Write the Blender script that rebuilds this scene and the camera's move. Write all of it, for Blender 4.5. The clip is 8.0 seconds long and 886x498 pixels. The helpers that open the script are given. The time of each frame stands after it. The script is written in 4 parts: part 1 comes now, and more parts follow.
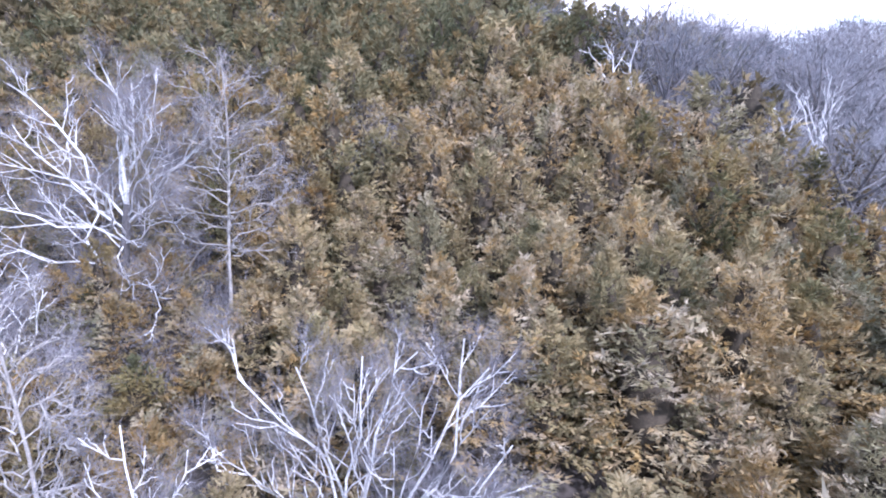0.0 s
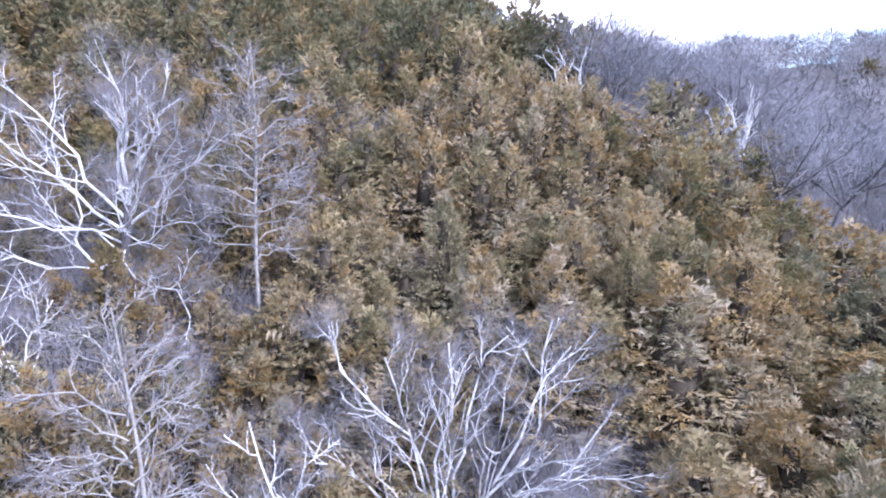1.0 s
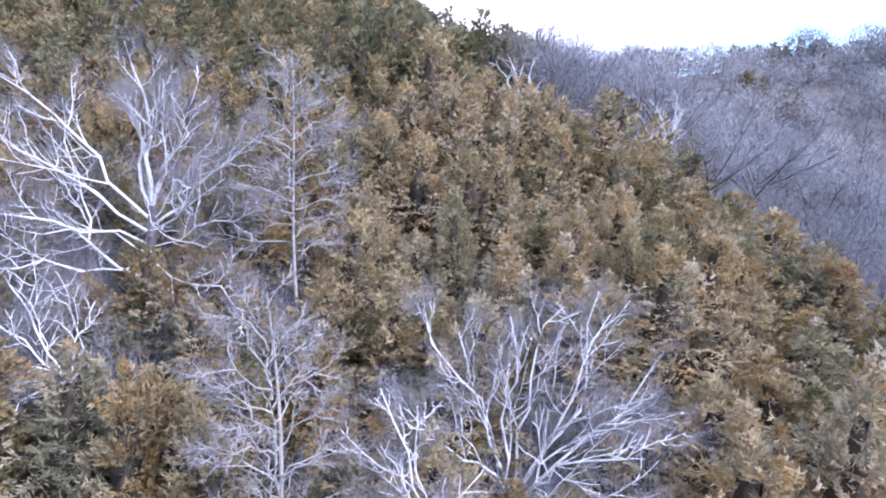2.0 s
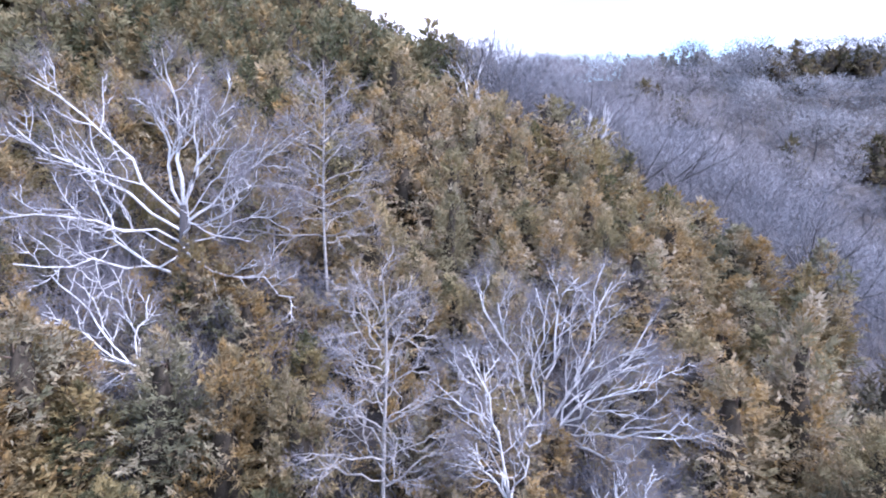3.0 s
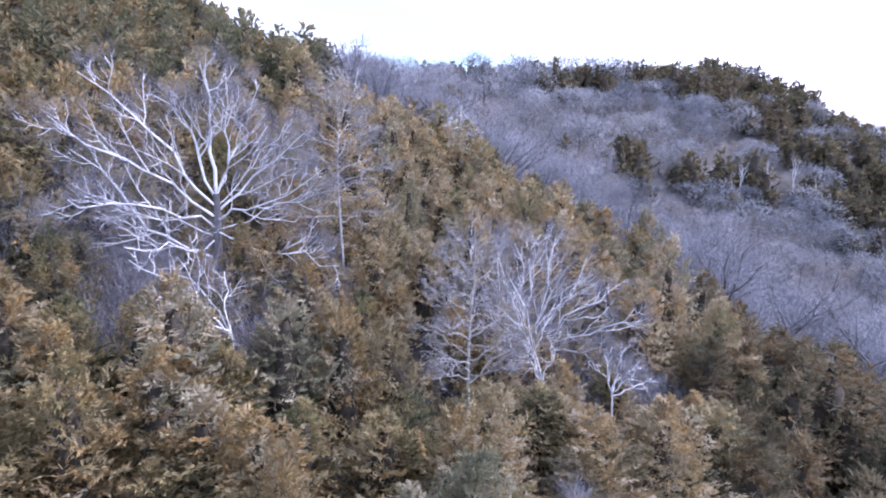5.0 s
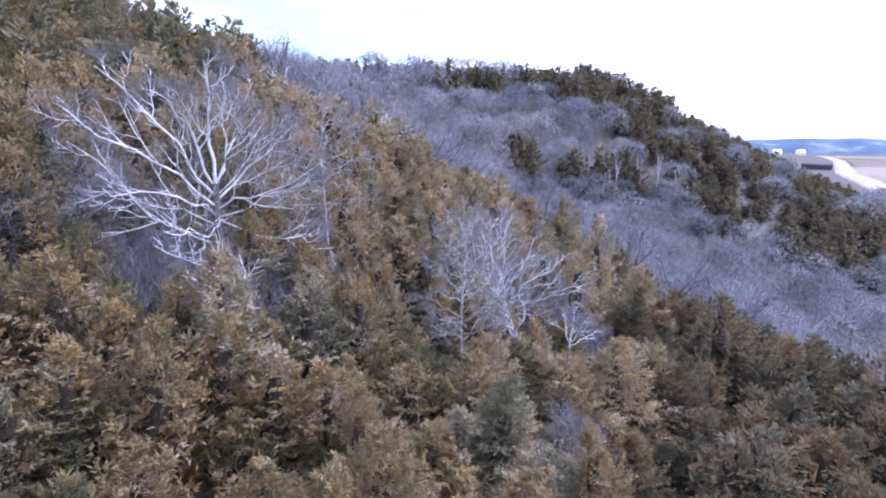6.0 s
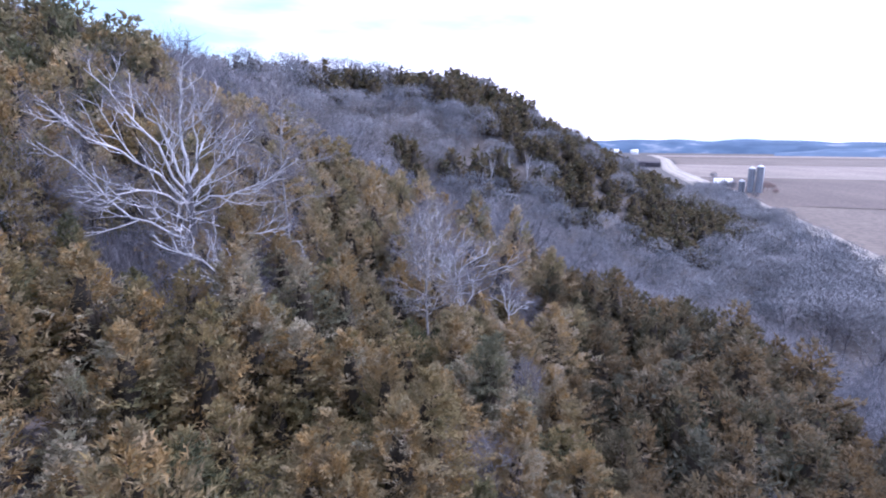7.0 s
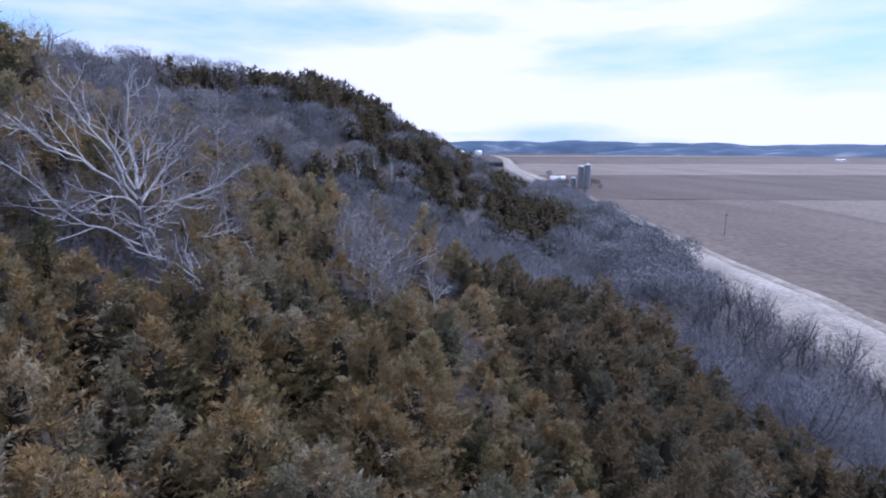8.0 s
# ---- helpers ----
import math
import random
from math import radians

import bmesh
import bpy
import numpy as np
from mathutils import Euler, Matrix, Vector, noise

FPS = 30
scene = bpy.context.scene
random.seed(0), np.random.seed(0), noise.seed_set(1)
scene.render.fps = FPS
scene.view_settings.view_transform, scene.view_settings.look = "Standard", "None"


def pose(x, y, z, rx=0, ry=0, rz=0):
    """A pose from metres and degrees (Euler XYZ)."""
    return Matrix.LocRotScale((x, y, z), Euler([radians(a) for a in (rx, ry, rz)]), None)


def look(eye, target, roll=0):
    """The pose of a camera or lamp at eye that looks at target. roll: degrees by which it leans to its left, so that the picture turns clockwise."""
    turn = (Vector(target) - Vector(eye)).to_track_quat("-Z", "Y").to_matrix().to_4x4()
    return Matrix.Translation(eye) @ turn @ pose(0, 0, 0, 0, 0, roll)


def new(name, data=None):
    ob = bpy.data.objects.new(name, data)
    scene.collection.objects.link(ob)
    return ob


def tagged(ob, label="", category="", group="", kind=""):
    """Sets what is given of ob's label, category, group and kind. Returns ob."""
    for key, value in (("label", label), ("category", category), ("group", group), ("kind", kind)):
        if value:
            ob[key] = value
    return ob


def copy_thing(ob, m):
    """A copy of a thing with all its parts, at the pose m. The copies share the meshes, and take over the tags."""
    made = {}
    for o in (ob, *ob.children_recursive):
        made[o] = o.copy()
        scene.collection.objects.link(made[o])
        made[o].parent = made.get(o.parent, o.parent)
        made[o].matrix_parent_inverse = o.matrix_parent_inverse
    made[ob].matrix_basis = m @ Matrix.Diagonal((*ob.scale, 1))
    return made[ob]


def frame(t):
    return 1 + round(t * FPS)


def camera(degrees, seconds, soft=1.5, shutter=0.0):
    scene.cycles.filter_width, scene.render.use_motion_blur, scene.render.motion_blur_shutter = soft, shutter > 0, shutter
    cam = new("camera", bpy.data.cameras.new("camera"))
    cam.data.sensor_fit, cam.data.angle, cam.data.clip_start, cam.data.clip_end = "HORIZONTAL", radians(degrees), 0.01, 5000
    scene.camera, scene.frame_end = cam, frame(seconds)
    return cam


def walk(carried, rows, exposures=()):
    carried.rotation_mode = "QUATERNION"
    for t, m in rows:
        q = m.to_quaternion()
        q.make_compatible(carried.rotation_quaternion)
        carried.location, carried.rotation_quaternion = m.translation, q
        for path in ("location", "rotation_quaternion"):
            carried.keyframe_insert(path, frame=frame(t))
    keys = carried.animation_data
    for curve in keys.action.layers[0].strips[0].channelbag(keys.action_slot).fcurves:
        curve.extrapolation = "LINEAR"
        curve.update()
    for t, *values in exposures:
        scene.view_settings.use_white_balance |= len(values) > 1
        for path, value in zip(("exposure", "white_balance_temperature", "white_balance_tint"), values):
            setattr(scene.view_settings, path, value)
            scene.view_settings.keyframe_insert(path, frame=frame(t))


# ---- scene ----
cam = camera(79.0, 8.0, soft=1.95, shutter=0.1)
PATH = [
    (0, (-1.016, 0.541, 45.19), (-0.945, 2.504, 44.814), -0.3),
    (0.5, (-3.27, 0.354, 45.202), (-3.027, 2.302, 44.819), -0.1),
    (1, (-5.6, 0.122, 45.204), (-5.188, 2.042, 44.823), 0.0),
    (1.5, (-8.014, -0.149, 45.218), (-7.435, 1.728, 44.839), 0.1),
    (3, (-15.755, -1.287, 45.183), (-14.72, 0.384, 44.811), -0.3),
    (3.5, (-18.549, -1.07, 45.233), (-17.358, 0.494, 44.863), -0.3),
    (4, (-21.405, -0.69, 45.229), (-20.062, 0.743, 44.853), -0.3),
    (4.5, (-24.261, -0.165, 45.181), (-22.782, 1.127, 44.801), -0.2),
    (6, (-32.708, 2.686, 44.917), (-30.907, 3.464, 44.527), 0.2),
    (6.5, (-35.356, 4.196, 44.866), (-33.478, 4.758, 44.474), 0.3),
    (7, (-37.777, 6.066, 44.903), (-35.841, 6.387, 44.517), 0.2),
    (7.5, (-39.928, 8.294, 45.003), (-37.966, 8.351, 44.619), 0.2),
    (8, (-41.921, 10.689, 45.091), (-39.969, 10.476, 44.711), 0.0),
]
walk(cam, [(t, look(eye, target, roll)) for t, eye, target, roll in PATH],
     [(0, 0.97, 5250, 27), (3.5, 0.92, 5230, 29), (6.5, 0.66, 5180, 33), (7.2, 0.32, 5145, 32), (8, -0.34, 5100, 28)])

# ---- sky, sun ----
world = bpy.data.worlds.new("sky")
scene.world = world
world.use_nodes = True
wn, wl = world.node_tree.nodes, world.node_tree.links
wn.clear()
w_out = wn.new("ShaderNodeOutputWorld")
w_bg = wn.new("ShaderNodeBackground")
w_bg.inputs["Strength"].default_value = 0.13
w_sky = wn.new("ShaderNodeTexSky")
w_sky.sky_type = "NISHITA"
w_sky.sun_disc = False
w_sky.sun_elevation = radians(42)
w_sky.sun_rotation = radians(143)
w_sky.dust_density = 1.5
w_co = wn.new("ShaderNodeTexCoord")
w_map = wn.new("ShaderNodeMapping")
w_map.inputs["Scale"].default_value = (1.0, 1.0, 5.0)
w_map.inputs["Location"].default_value = (0.9, 0.4, 0.0)
w_noise = wn.new("ShaderNodeTexNoise")
w_noise.inputs["Scale"].default_value = 1.7
w_noise.inputs["Detail"].default_value = 6.0
w_noise.inputs["Roughness"].default_value = 0.5
w_ramp = wn.new("ShaderNodeValToRGB")
w_ramp.color_ramp.elements[0].position, w_ramp.color_ramp.elements[1].position = 0.41, 0.57
w_ramp.color_ramp.elements[0].color = (0.05, 0.05, 0.05, 1)
w_mix = wn.new("ShaderNodeMix")
w_mix.data_type = "RGBA"
w_mix.inputs[7].default_value = (10.2, 10.0, 10.3, 1)
wl.new(w_co.outputs["Generated"], w_map.inputs["Vector"])
wl.new(w_map.outputs["Vector"], w_noise.inputs["Vector"])
wl.new(w_noise.outputs["Fac"], w_ramp.inputs["Fac"])
wl.new(w_ramp.outputs["Color"], w_mix.inputs[0])
w_pale = wn.new("ShaderNodeMix")
w_pale.data_type = "RGBA"
w_pale.inputs[0].default_value = 0.72
w_pale.inputs[7].default_value = (5.0, 7.9, 9.0, 1)
wl.new(w_sky.outputs["Color"], w_pale.inputs[6])
wl.new(w_pale.outputs[2], w_mix.inputs[6])
wl.new(w_mix.outputs[2], w_bg.inputs["Color"])
wl.new(w_bg.outputs["Background"], w_out.inputs["Surface"])

sun = new("sun", bpy.data.lights.new("sun", "SUN"))
sun.data.energy = 3.6
sun.data.angle = radians(2.5)
sun.data.color = (1.0, 0.95, 0.87)
sun.matrix_world = look((58, -78, 78), (0, 0, 0))


# ---- materials ----
def material(name, rough=0.8, metal=0.0):
    m = bpy.data.materials.new(name)
    m.use_nodes = True
    nodes = m.node_tree.nodes
    bsdf = nodes["Principled BSDF"]
    bsdf.inputs["Roughness"].default_value = rough
    bsdf.inputs["Metallic"].default_value = metal
    bsdf.inputs["Specular IOR Level"].default_value = 0.25
    return m, nodes, m.node_tree.links, bsdf


def noise_node(nodes, links, scale, detail=4.0, stretch=None):
    geo = nodes.new("ShaderNodeNewGeometry")
    tex = nodes.new("ShaderNodeTexNoise")
    tex.inputs["Scale"].default_value = scale
    tex.inputs["Detail"].default_value = detail
    if stretch:
        mp = nodes.new("ShaderNodeMapping")
        mp.inputs["Scale"].default_value = stretch
        links.new(geo.outputs["Position"], mp.inputs["Vector"])
        links.new(mp.outputs["Vector"], tex.inputs["Vector"])
    else:
        links.new(geo.outputs["Position"], tex.inputs["Vector"])
    return tex


def ramp(nodes, links, source, stops):
    r = nodes.new("ShaderNodeValToRGB")
    els = r.color_ramp.elements
    while len(els) < len(stops):
        els.new(0.5)
    for el, (at, col) in zip(els, stops):
        el.position, el.color = at, (*col, 1)
    links.new(source, r.inputs["Fac"])
    return r.outputs["Color"]


def mix_colour(nodes, links, fac, a, b, kind="MIX"):
    mx = nodes.new("ShaderNodeMix")
    mx.data_type, mx.blend_type = "RGBA", kind
    for socket, v in ((mx.inputs[0], fac), (mx.inputs[6], a), (mx.inputs[7], b)):
        if isinstance(v, (int, float)):
            socket.default_value = v
        elif isinstance(v, tuple):
            socket.default_value = (*v, 1)
        else:
            links.new(v, socket)
    return mx.outputs[2]


def bumped(nodes, links, bsdf, height, strength, distance):
    b = nodes.new("ShaderNodeBump")
    b.inputs["Strength"].default_value = strength
    b.inputs["Distance"].default_value = distance
    links.new(height, b.inputs["Height"])
    links.new(b.outputs["Normal"], bsdf.inputs["Normal"])


def speckled(name, stops, scale, fine=12.0, rough=0.9, bump=0.4, dist=0.03, stretch=None):
    m, n, l, b = material(name, rough)
    big = noise_node(n, l, scale, 5, stretch)
    small = noise_node(n, l, fine, 4)
    col = ramp(n, l, big.outputs["Fac"], stops)
    grain = ramp(n, l, small.outputs["Fac"], [(0.3, (0.7, 0.7, 0.7)), (0.7, (1.25, 1.25, 1.25))])
    l.new(mix_colour(n, l, 1.0, col, grain, "MULTIPLY"), b.inputs["Base Color"])
    bumped(n, l, b, small.outputs["Fac"], bump, dist)
    return m


def foliage(name, per_tree, tips):
    """Cedar scale leaves: a tint by stand, by tree and by spray; a little light comes through."""
    m, n, l, b = material(name, 0.75)
    stand = noise_node(n, l, 0.3, 2)
    info = n.new("ShaderNodeObjectInfo")
    tone, spray = n.new("ShaderNodeAttribute"), n.new("ShaderNodeAttribute")
    tone.attribute_name, spray.attribute_name = "tone", "spray"
    geo = n.new("ShaderNodeNewGeometry")

    def maths(kind, a, *values):
        node = n.new("ShaderNodeMath")
        node.operation = kind
        l.new(a, node.inputs[0])
        for socket, v in zip(node.inputs[1:], values):
            if isinstance(v, float):
                socket.default_value = v
            else:
                l.new(v, socket)
        return node.outputs[0]

    tree = maths("FRACT", maths("ADD", info.outputs["Random"], tone.outputs["Fac"]))
    tree = maths("MULTIPLY_ADD", tree, 0.62, -0.80)
    tree = maths("MULTIPLY_ADD", stand.outputs["Fac"], 1.9, tree)
    mix = maths("MULTIPLY_ADD", spray.outputs["Fac"], 0.22, maths("SUBTRACT", tree, 0.02))
    col = ramp(n, l, mix, per_tree)
    fine = ramp(n, l, geo.outputs["Random Per Island"], tips)
    broad = ramp(n, l, spray.outputs["Fac"], [(0.0, (0.72, 0.73, 0.74)), (0.5, (1.0, 1.0, 1.0)), (1.0, (1.14, 1.12, 1.08))])
    col = mix_colour(n, l, 1.0, mix_colour(n, l, 1.0, col, fine, "MULTIPLY"), broad, "MULTIPLY")
    l.new(col, b.inputs["Base Color"])
    tr = n.new("ShaderNodeBsdfTranslucent")
    l.new(col, tr.inputs["Color"])
    mx = n.new("ShaderNodeMixShader")
    mx.inputs["Fac"].default_value = 0.36
    l.new(b.outputs["BSDF"], mx.inputs[1])
    l.new(tr.outputs["BSDF"], mx.inputs[2])
    l.new(mx.outputs["Shader"], n["Material Output"].inputs["Surface"])
    return m


TIPS = [(0.0, (0.78, 0.78, 0.79)), (0.5, (0.98, 0.98, 0.98)), (1.0, (1.2, 1.19, 1.17))]
M_CEDAR = foliage("cedar_foliage",
                  [(0.0, (0.158, 0.148, 0.082)), (0.2, (0.268, 0.233, 0.128)), (0.38, (0.342, 0.276, 0.150)), (0.55, (0.392, 0.326, 0.214)),
                   (0.7, (0.350, 0.240, 0.098)), (0.85, (0.445, 0.380, 0.285)), (1.0, (0.268, 0.240, 0.146))], TIPS)
# Cedar colours at about three quarters, a little rustier: shade put into the colour.
M_CEDAR_RUSTY_SHADE = foliage("shaded_rusty_cedar_foliage",
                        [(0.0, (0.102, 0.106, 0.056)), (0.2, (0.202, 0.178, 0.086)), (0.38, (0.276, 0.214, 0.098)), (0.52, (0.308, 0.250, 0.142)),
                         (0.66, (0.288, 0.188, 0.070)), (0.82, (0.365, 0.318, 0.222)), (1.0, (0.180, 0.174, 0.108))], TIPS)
# The rusty colours darkened again by a third, a shaded copy for the slope's foot.
M_CEDAR_BROWN_SHADE = foliage("shaded_brown_cedar_foliage",
                        [(0.0, (0.070, 0.074, 0.045)), (0.25, (0.134, 0.114, 0.066)), (0.48, (0.182, 0.142, 0.083)), (0.64, (0.190, 0.130, 0.060)),
                         (0.82, (0.228, 0.188, 0.124)), (1.0, (0.115, 0.112, 0.078))], TIPS)
M_CEDAR_UPPER = foliage("grey_green_cedar_foliage",
                        [(0.0, (0.110, 0.122, 0.066)), (0.3, (0.175, 0.168, 0.094)), (0.55, (0.240, 0.205, 0.115)), (0.75, (0.275, 0.200, 0.092)), (1.0, (0.195, 0.185, 0.112))], TIPS)
# Olive foliage with the shade inside dense far crowns put into its colour.
M_CEDAR_GREEN = foliage("shaded_olive_cedar_foliage",
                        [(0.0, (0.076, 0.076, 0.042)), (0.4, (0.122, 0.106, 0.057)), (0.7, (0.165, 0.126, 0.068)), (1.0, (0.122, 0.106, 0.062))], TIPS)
# Dead-twig brown, darkened so that the crowns' inner shade is in the colour.
M_CEDAR_CORE = speckled("shaded_inner_twigs", [(0.3, (0.036, 0.030, 0.022)), (0.7, (0.072, 0.058, 0.042))], 3.0, 20.0)
M_CEDAR_BARK = speckled("cedar_bark", [(0.3, (0.13, 0.09, 0.065)), (0.7, (0.25, 0.19, 0.15))], 6.0, 30.0, stretch=(1, 1, 0.15))


def white_bark():
    m, n, l, b = material("white_bark", 0.7)
    big = noise_node(n, l, 2.2, 5, (1, 1, 1.6))
    small = noise_node(n, l, 26.0, 3)
    col = ramp(n, l, big.outputs["Fac"], [(0.28, (0.42, 0.41, 0.42)), (0.42, (0.64, 0.63, 0.64)), (0.75, (0.76, 0.755, 0.765))])
    grain = ramp(n, l, small.outputs["Fac"], [(0.36, (0.38, 0.36, 0.36)), (0.5, (1.0, 1.0, 1.0))])
    l.new(mix_colour(n, l, 0.6, col, mix_colour(n, l, 1.0, col, grain, "MULTIPLY")), b.inputs["Base Color"])
    bumped(n, l, b, small.outputs["Fac"], 0.4, 0.01)
    return m


M_WHITE = white_bark()
M_TAN_BARK = speckled("pale_grey_bark", [(0.3, (0.24, 0.22, 0.21)), (0.7, (0.38, 0.36, 0.345))], 3.0, 24.0)
M_DARK_BARK = speckled("dark_grey_bark", [(0.3, (0.06, 0.056, 0.058)), (0.7, (0.15, 0.14, 0.145))], 2.0, 18.0, stretch=(1, 1, 0.25))


def twigs_material(name, dark, light, scale):
    """Massed bare twigs, a little paler or darker from tree to tree."""
    m, n, l, b = material(name, 0.9)
    big, small = noise_node(n, l, scale, 5), noise_node(n, l, 3.0, 4)
    info, tone, add = n.new("ShaderNodeObjectInfo"), n.new("ShaderNodeAttribute"), n.new("ShaderNodeMath")
    tone.attribute_name, add.operation = "tone", "ADD"
    l.new(info.outputs["Random"], add.inputs[0])
    l.new(tone.outputs["Fac"], add.inputs[1])
    part_of = n.new("ShaderNodeMath")
    part_of.operation = "FRACT"
    l.new(add.outputs[0], part_of.inputs[0])
    tree = ramp(n, l, part_of.outputs[0], [(0.0, (0.62, 0.64, 0.68)), (0.5, (1.0, 1.0, 1.0)), (1.0, (1.34, 1.3, 1.28))])
    grain = ramp(n, l, small.outputs["Fac"], [(0.3, (0.75, 0.75, 0.75)), (0.7, (1.2, 1.2, 1.2))])
    col = ramp(n, l, big.outputs["Fac"], [(0.34, dark), (0.66, light)])
    l.new(mix_colour(n, l, 1.0, mix_colour(n, l, 1.0, col, tree, "MULTIPLY"), grain, "MULTIPLY"), b.inputs["Base Color"])
    return m


M_MID_BARK = speckled("grey_bark", [(0.3, (0.085, 0.080, 0.084)), (0.7, (0.19, 0.178, 0.186))], 2.0, 18.0, stretch=(1, 1, 0.25))
M_TWIG = speckled("lilac_grey_twigs", [(0.3, (0.165, 0.156, 0.170)), (0.7, (0.255, 0.243, 0.262))], 0.5, 8.0, bump=0.0)
M_GREY_TWIG = twigs_material("grey_twigs", (0.142, 0.143, 0.158), (0.290, 0.288, 0.312), 0.12)
# Twigs lightened for distance: the haze over these woods is put into their colour.
M_FAR_TWIG = twigs_material("hazed_lilac_twigs", (0.172, 0.174, 0.182), (0.318, 0.316, 0.330), 0.1)
M_HOLLOW_TWIG = twigs_material("hazed_mauve_grey_twigs", (0.178, 0.172, 0.180), (0.318, 0.306, 0.320), 0.14)
M_LITTER = speckled("leaf_litter", [(0.25, (0.05, 0.044, 0.040)), (0.5, (0.085, 0.074, 0.068)), (0.8, (0.145, 0.125, 0.112))], 0.35, 6.0, dist=0.05)
M_SOIL = speckled("dark_tilled_soil", [(0.3, (0.092, 0.069, 0.057)), (0.7, (0.139, 0.105, 0.086))], 0.02, 0.25, stretch=(0.3, 1, 1))
M_STUBBLE = speckled("pale_stubble", [(0.3, (0.189, 0.152, 0.124)), (0.7, (0.268, 0.219, 0.178))], 0.016, 0.3, stretch=(0.3, 1, 1))
M_MID = speckled("brown_stubble", [(0.3, (0.113, 0.088, 0.071)), (0.7, (0.173, 0.137, 0.109))], 0.018, 0.3, stretch=(0.3, 1, 1))
M_PALE = speckled("grey_tan_stubble", [(0.3, (0.158, 0.127, 0.103)), (0.7, (0.236, 0.192, 0.156))], 0.012, 0.3, stretch=(0.3, 1, 1))
M_ROAD = speckled("pale_gravel", [(0.3, (0.285, 0.252, 0.215)), (0.7, (0.43, 0.385, 0.33))], 0.06, 0.8)
M_VERGE = speckled("dry_grass", [(0.3, (0.22, 0.19, 0.155)), (0.7, (0.41, 0.365, 0.305))], 0.08, 0.7)
M_CONCRETE = speckled("weathered_concrete", [(0.3, (0.17, 0.185, 0.215)), (0.7, (0.28, 0.295, 0.33))], 0.25, 2.0, stretch=(1, 1, 0.2))
M_METAL = speckled("galvanised_sheet", [(0.3, (0.55, 0.56, 0.58)), (0.7, (0.72, 0.73, 0.75))], 0.3, 2.0, rough=0.45)
M_WHITE_PAINT = speckled("white_painted_sheet", [(0.3, (0.76, 0.77, 0.79)), (0.7, (0.86, 0.86, 0.87))], 0.3, 2.0, rough=0.6)
M_DARK_WALL = speckled("dark_weathered_boards", [(0.3, (0.045, 0.04, 0.05)), (0.7, (0.08, 0.07, 0.08))], 0.4, 3.0)
M_RED_TWIG = speckled("russet_twigs", [(0.3, (0.22, 0.15, 0.13)), (0.7, (0.32, 0.23, 0.2))], 0.3, 3.0, bump=0.0)


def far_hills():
    """Wooded hills kilometres away: a backdrop with the blue haze of distance put into its colour."""
    m, n, l, b = material("hazed_wooded_hills", 1.0)
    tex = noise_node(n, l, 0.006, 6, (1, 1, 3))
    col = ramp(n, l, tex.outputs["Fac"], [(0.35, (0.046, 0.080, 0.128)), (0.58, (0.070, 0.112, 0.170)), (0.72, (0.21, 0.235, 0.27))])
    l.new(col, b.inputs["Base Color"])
    # The faint glow stands in for lit haze before the hills.
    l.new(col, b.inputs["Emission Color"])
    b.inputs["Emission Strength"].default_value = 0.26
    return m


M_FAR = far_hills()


# ---- mesh helpers ----
def np_mesh(name, verts, faces, mats, index=None, smooth=False, **values):
    """A mesh from an array of places and an array of triangles or quads."""
    verts, faces = np.asarray(verts, np.float32), np.asarray(faces, np.int32)
    me = bpy.data.meshes.new(name)
    k = faces.shape[1]
    me.vertices.add(len(verts))
    me.vertices.foreach_set("co", verts.ravel())
    me.loops.add(faces.size)
    me.loops.foreach_set("vertex_index", faces.ravel())
    me.polygons.add(len(faces))
    me.polygons.foreach_set("loop_start", np.arange(0, faces.size, k, dtype=np.int32))
    for mat in mats:
        me.materials.append(mat)
    if index is not None:
        me.polygons.foreach_set("material_index", np.asarray(index, np.int32))
    if smooth:
        me.polygons.foreach_set("use_smooth", np.ones(len(faces), bool))
    me.update(calc_edges=True)
    me.validate()
    for key, value in values.items():
        me.attributes.new(key, "FLOAT", "POINT").data.foreach_set("value", np.asarray(value, np.float32))
    return me


class Heap:
    """Gathers pieces of triangles with a material number each."""

    def __init__(self):
        self.v, self.f, self.m, self.n = [], [], [], 0

    def add(self, v, f, mat=0):
        v, f = np.asarray(v, float), np.asarray(f, int)
        if f.shape[1] == 4:
            f = np.concatenate([f[:, [0, 1, 2]], f[:, [0, 2, 3]]])
        self.v.append(v)
        self.f.append(f + self.n)
        self.m.append(np.full(len(f), mat))
        self.n += len(v)

    def arrays(self):
        return np.concatenate(self.v), np.concatenate(self.f), np.concatenate(self.m)

    def mesh(self, name, mats, smooth=False):
        v, f, m = self.arrays()
        return np_mesh(name, v, f, mats, m, smooth)


def part(name, me, parent, label=""):
    ob = new(name, me)
    ob.parent = parent
    if label:
        tagged(ob, label)
    return ob


def root(name, place, label, category, group="", turn=0.0, size=1.0):
    ob = new(name)
    ob.empty_display_size = 0.3
    ob.matrix_basis = pose(*place, 0, 0, turn) @ Matrix.Diagonal((size, size, size, 1))
    return tagged(ob, label, category, group)


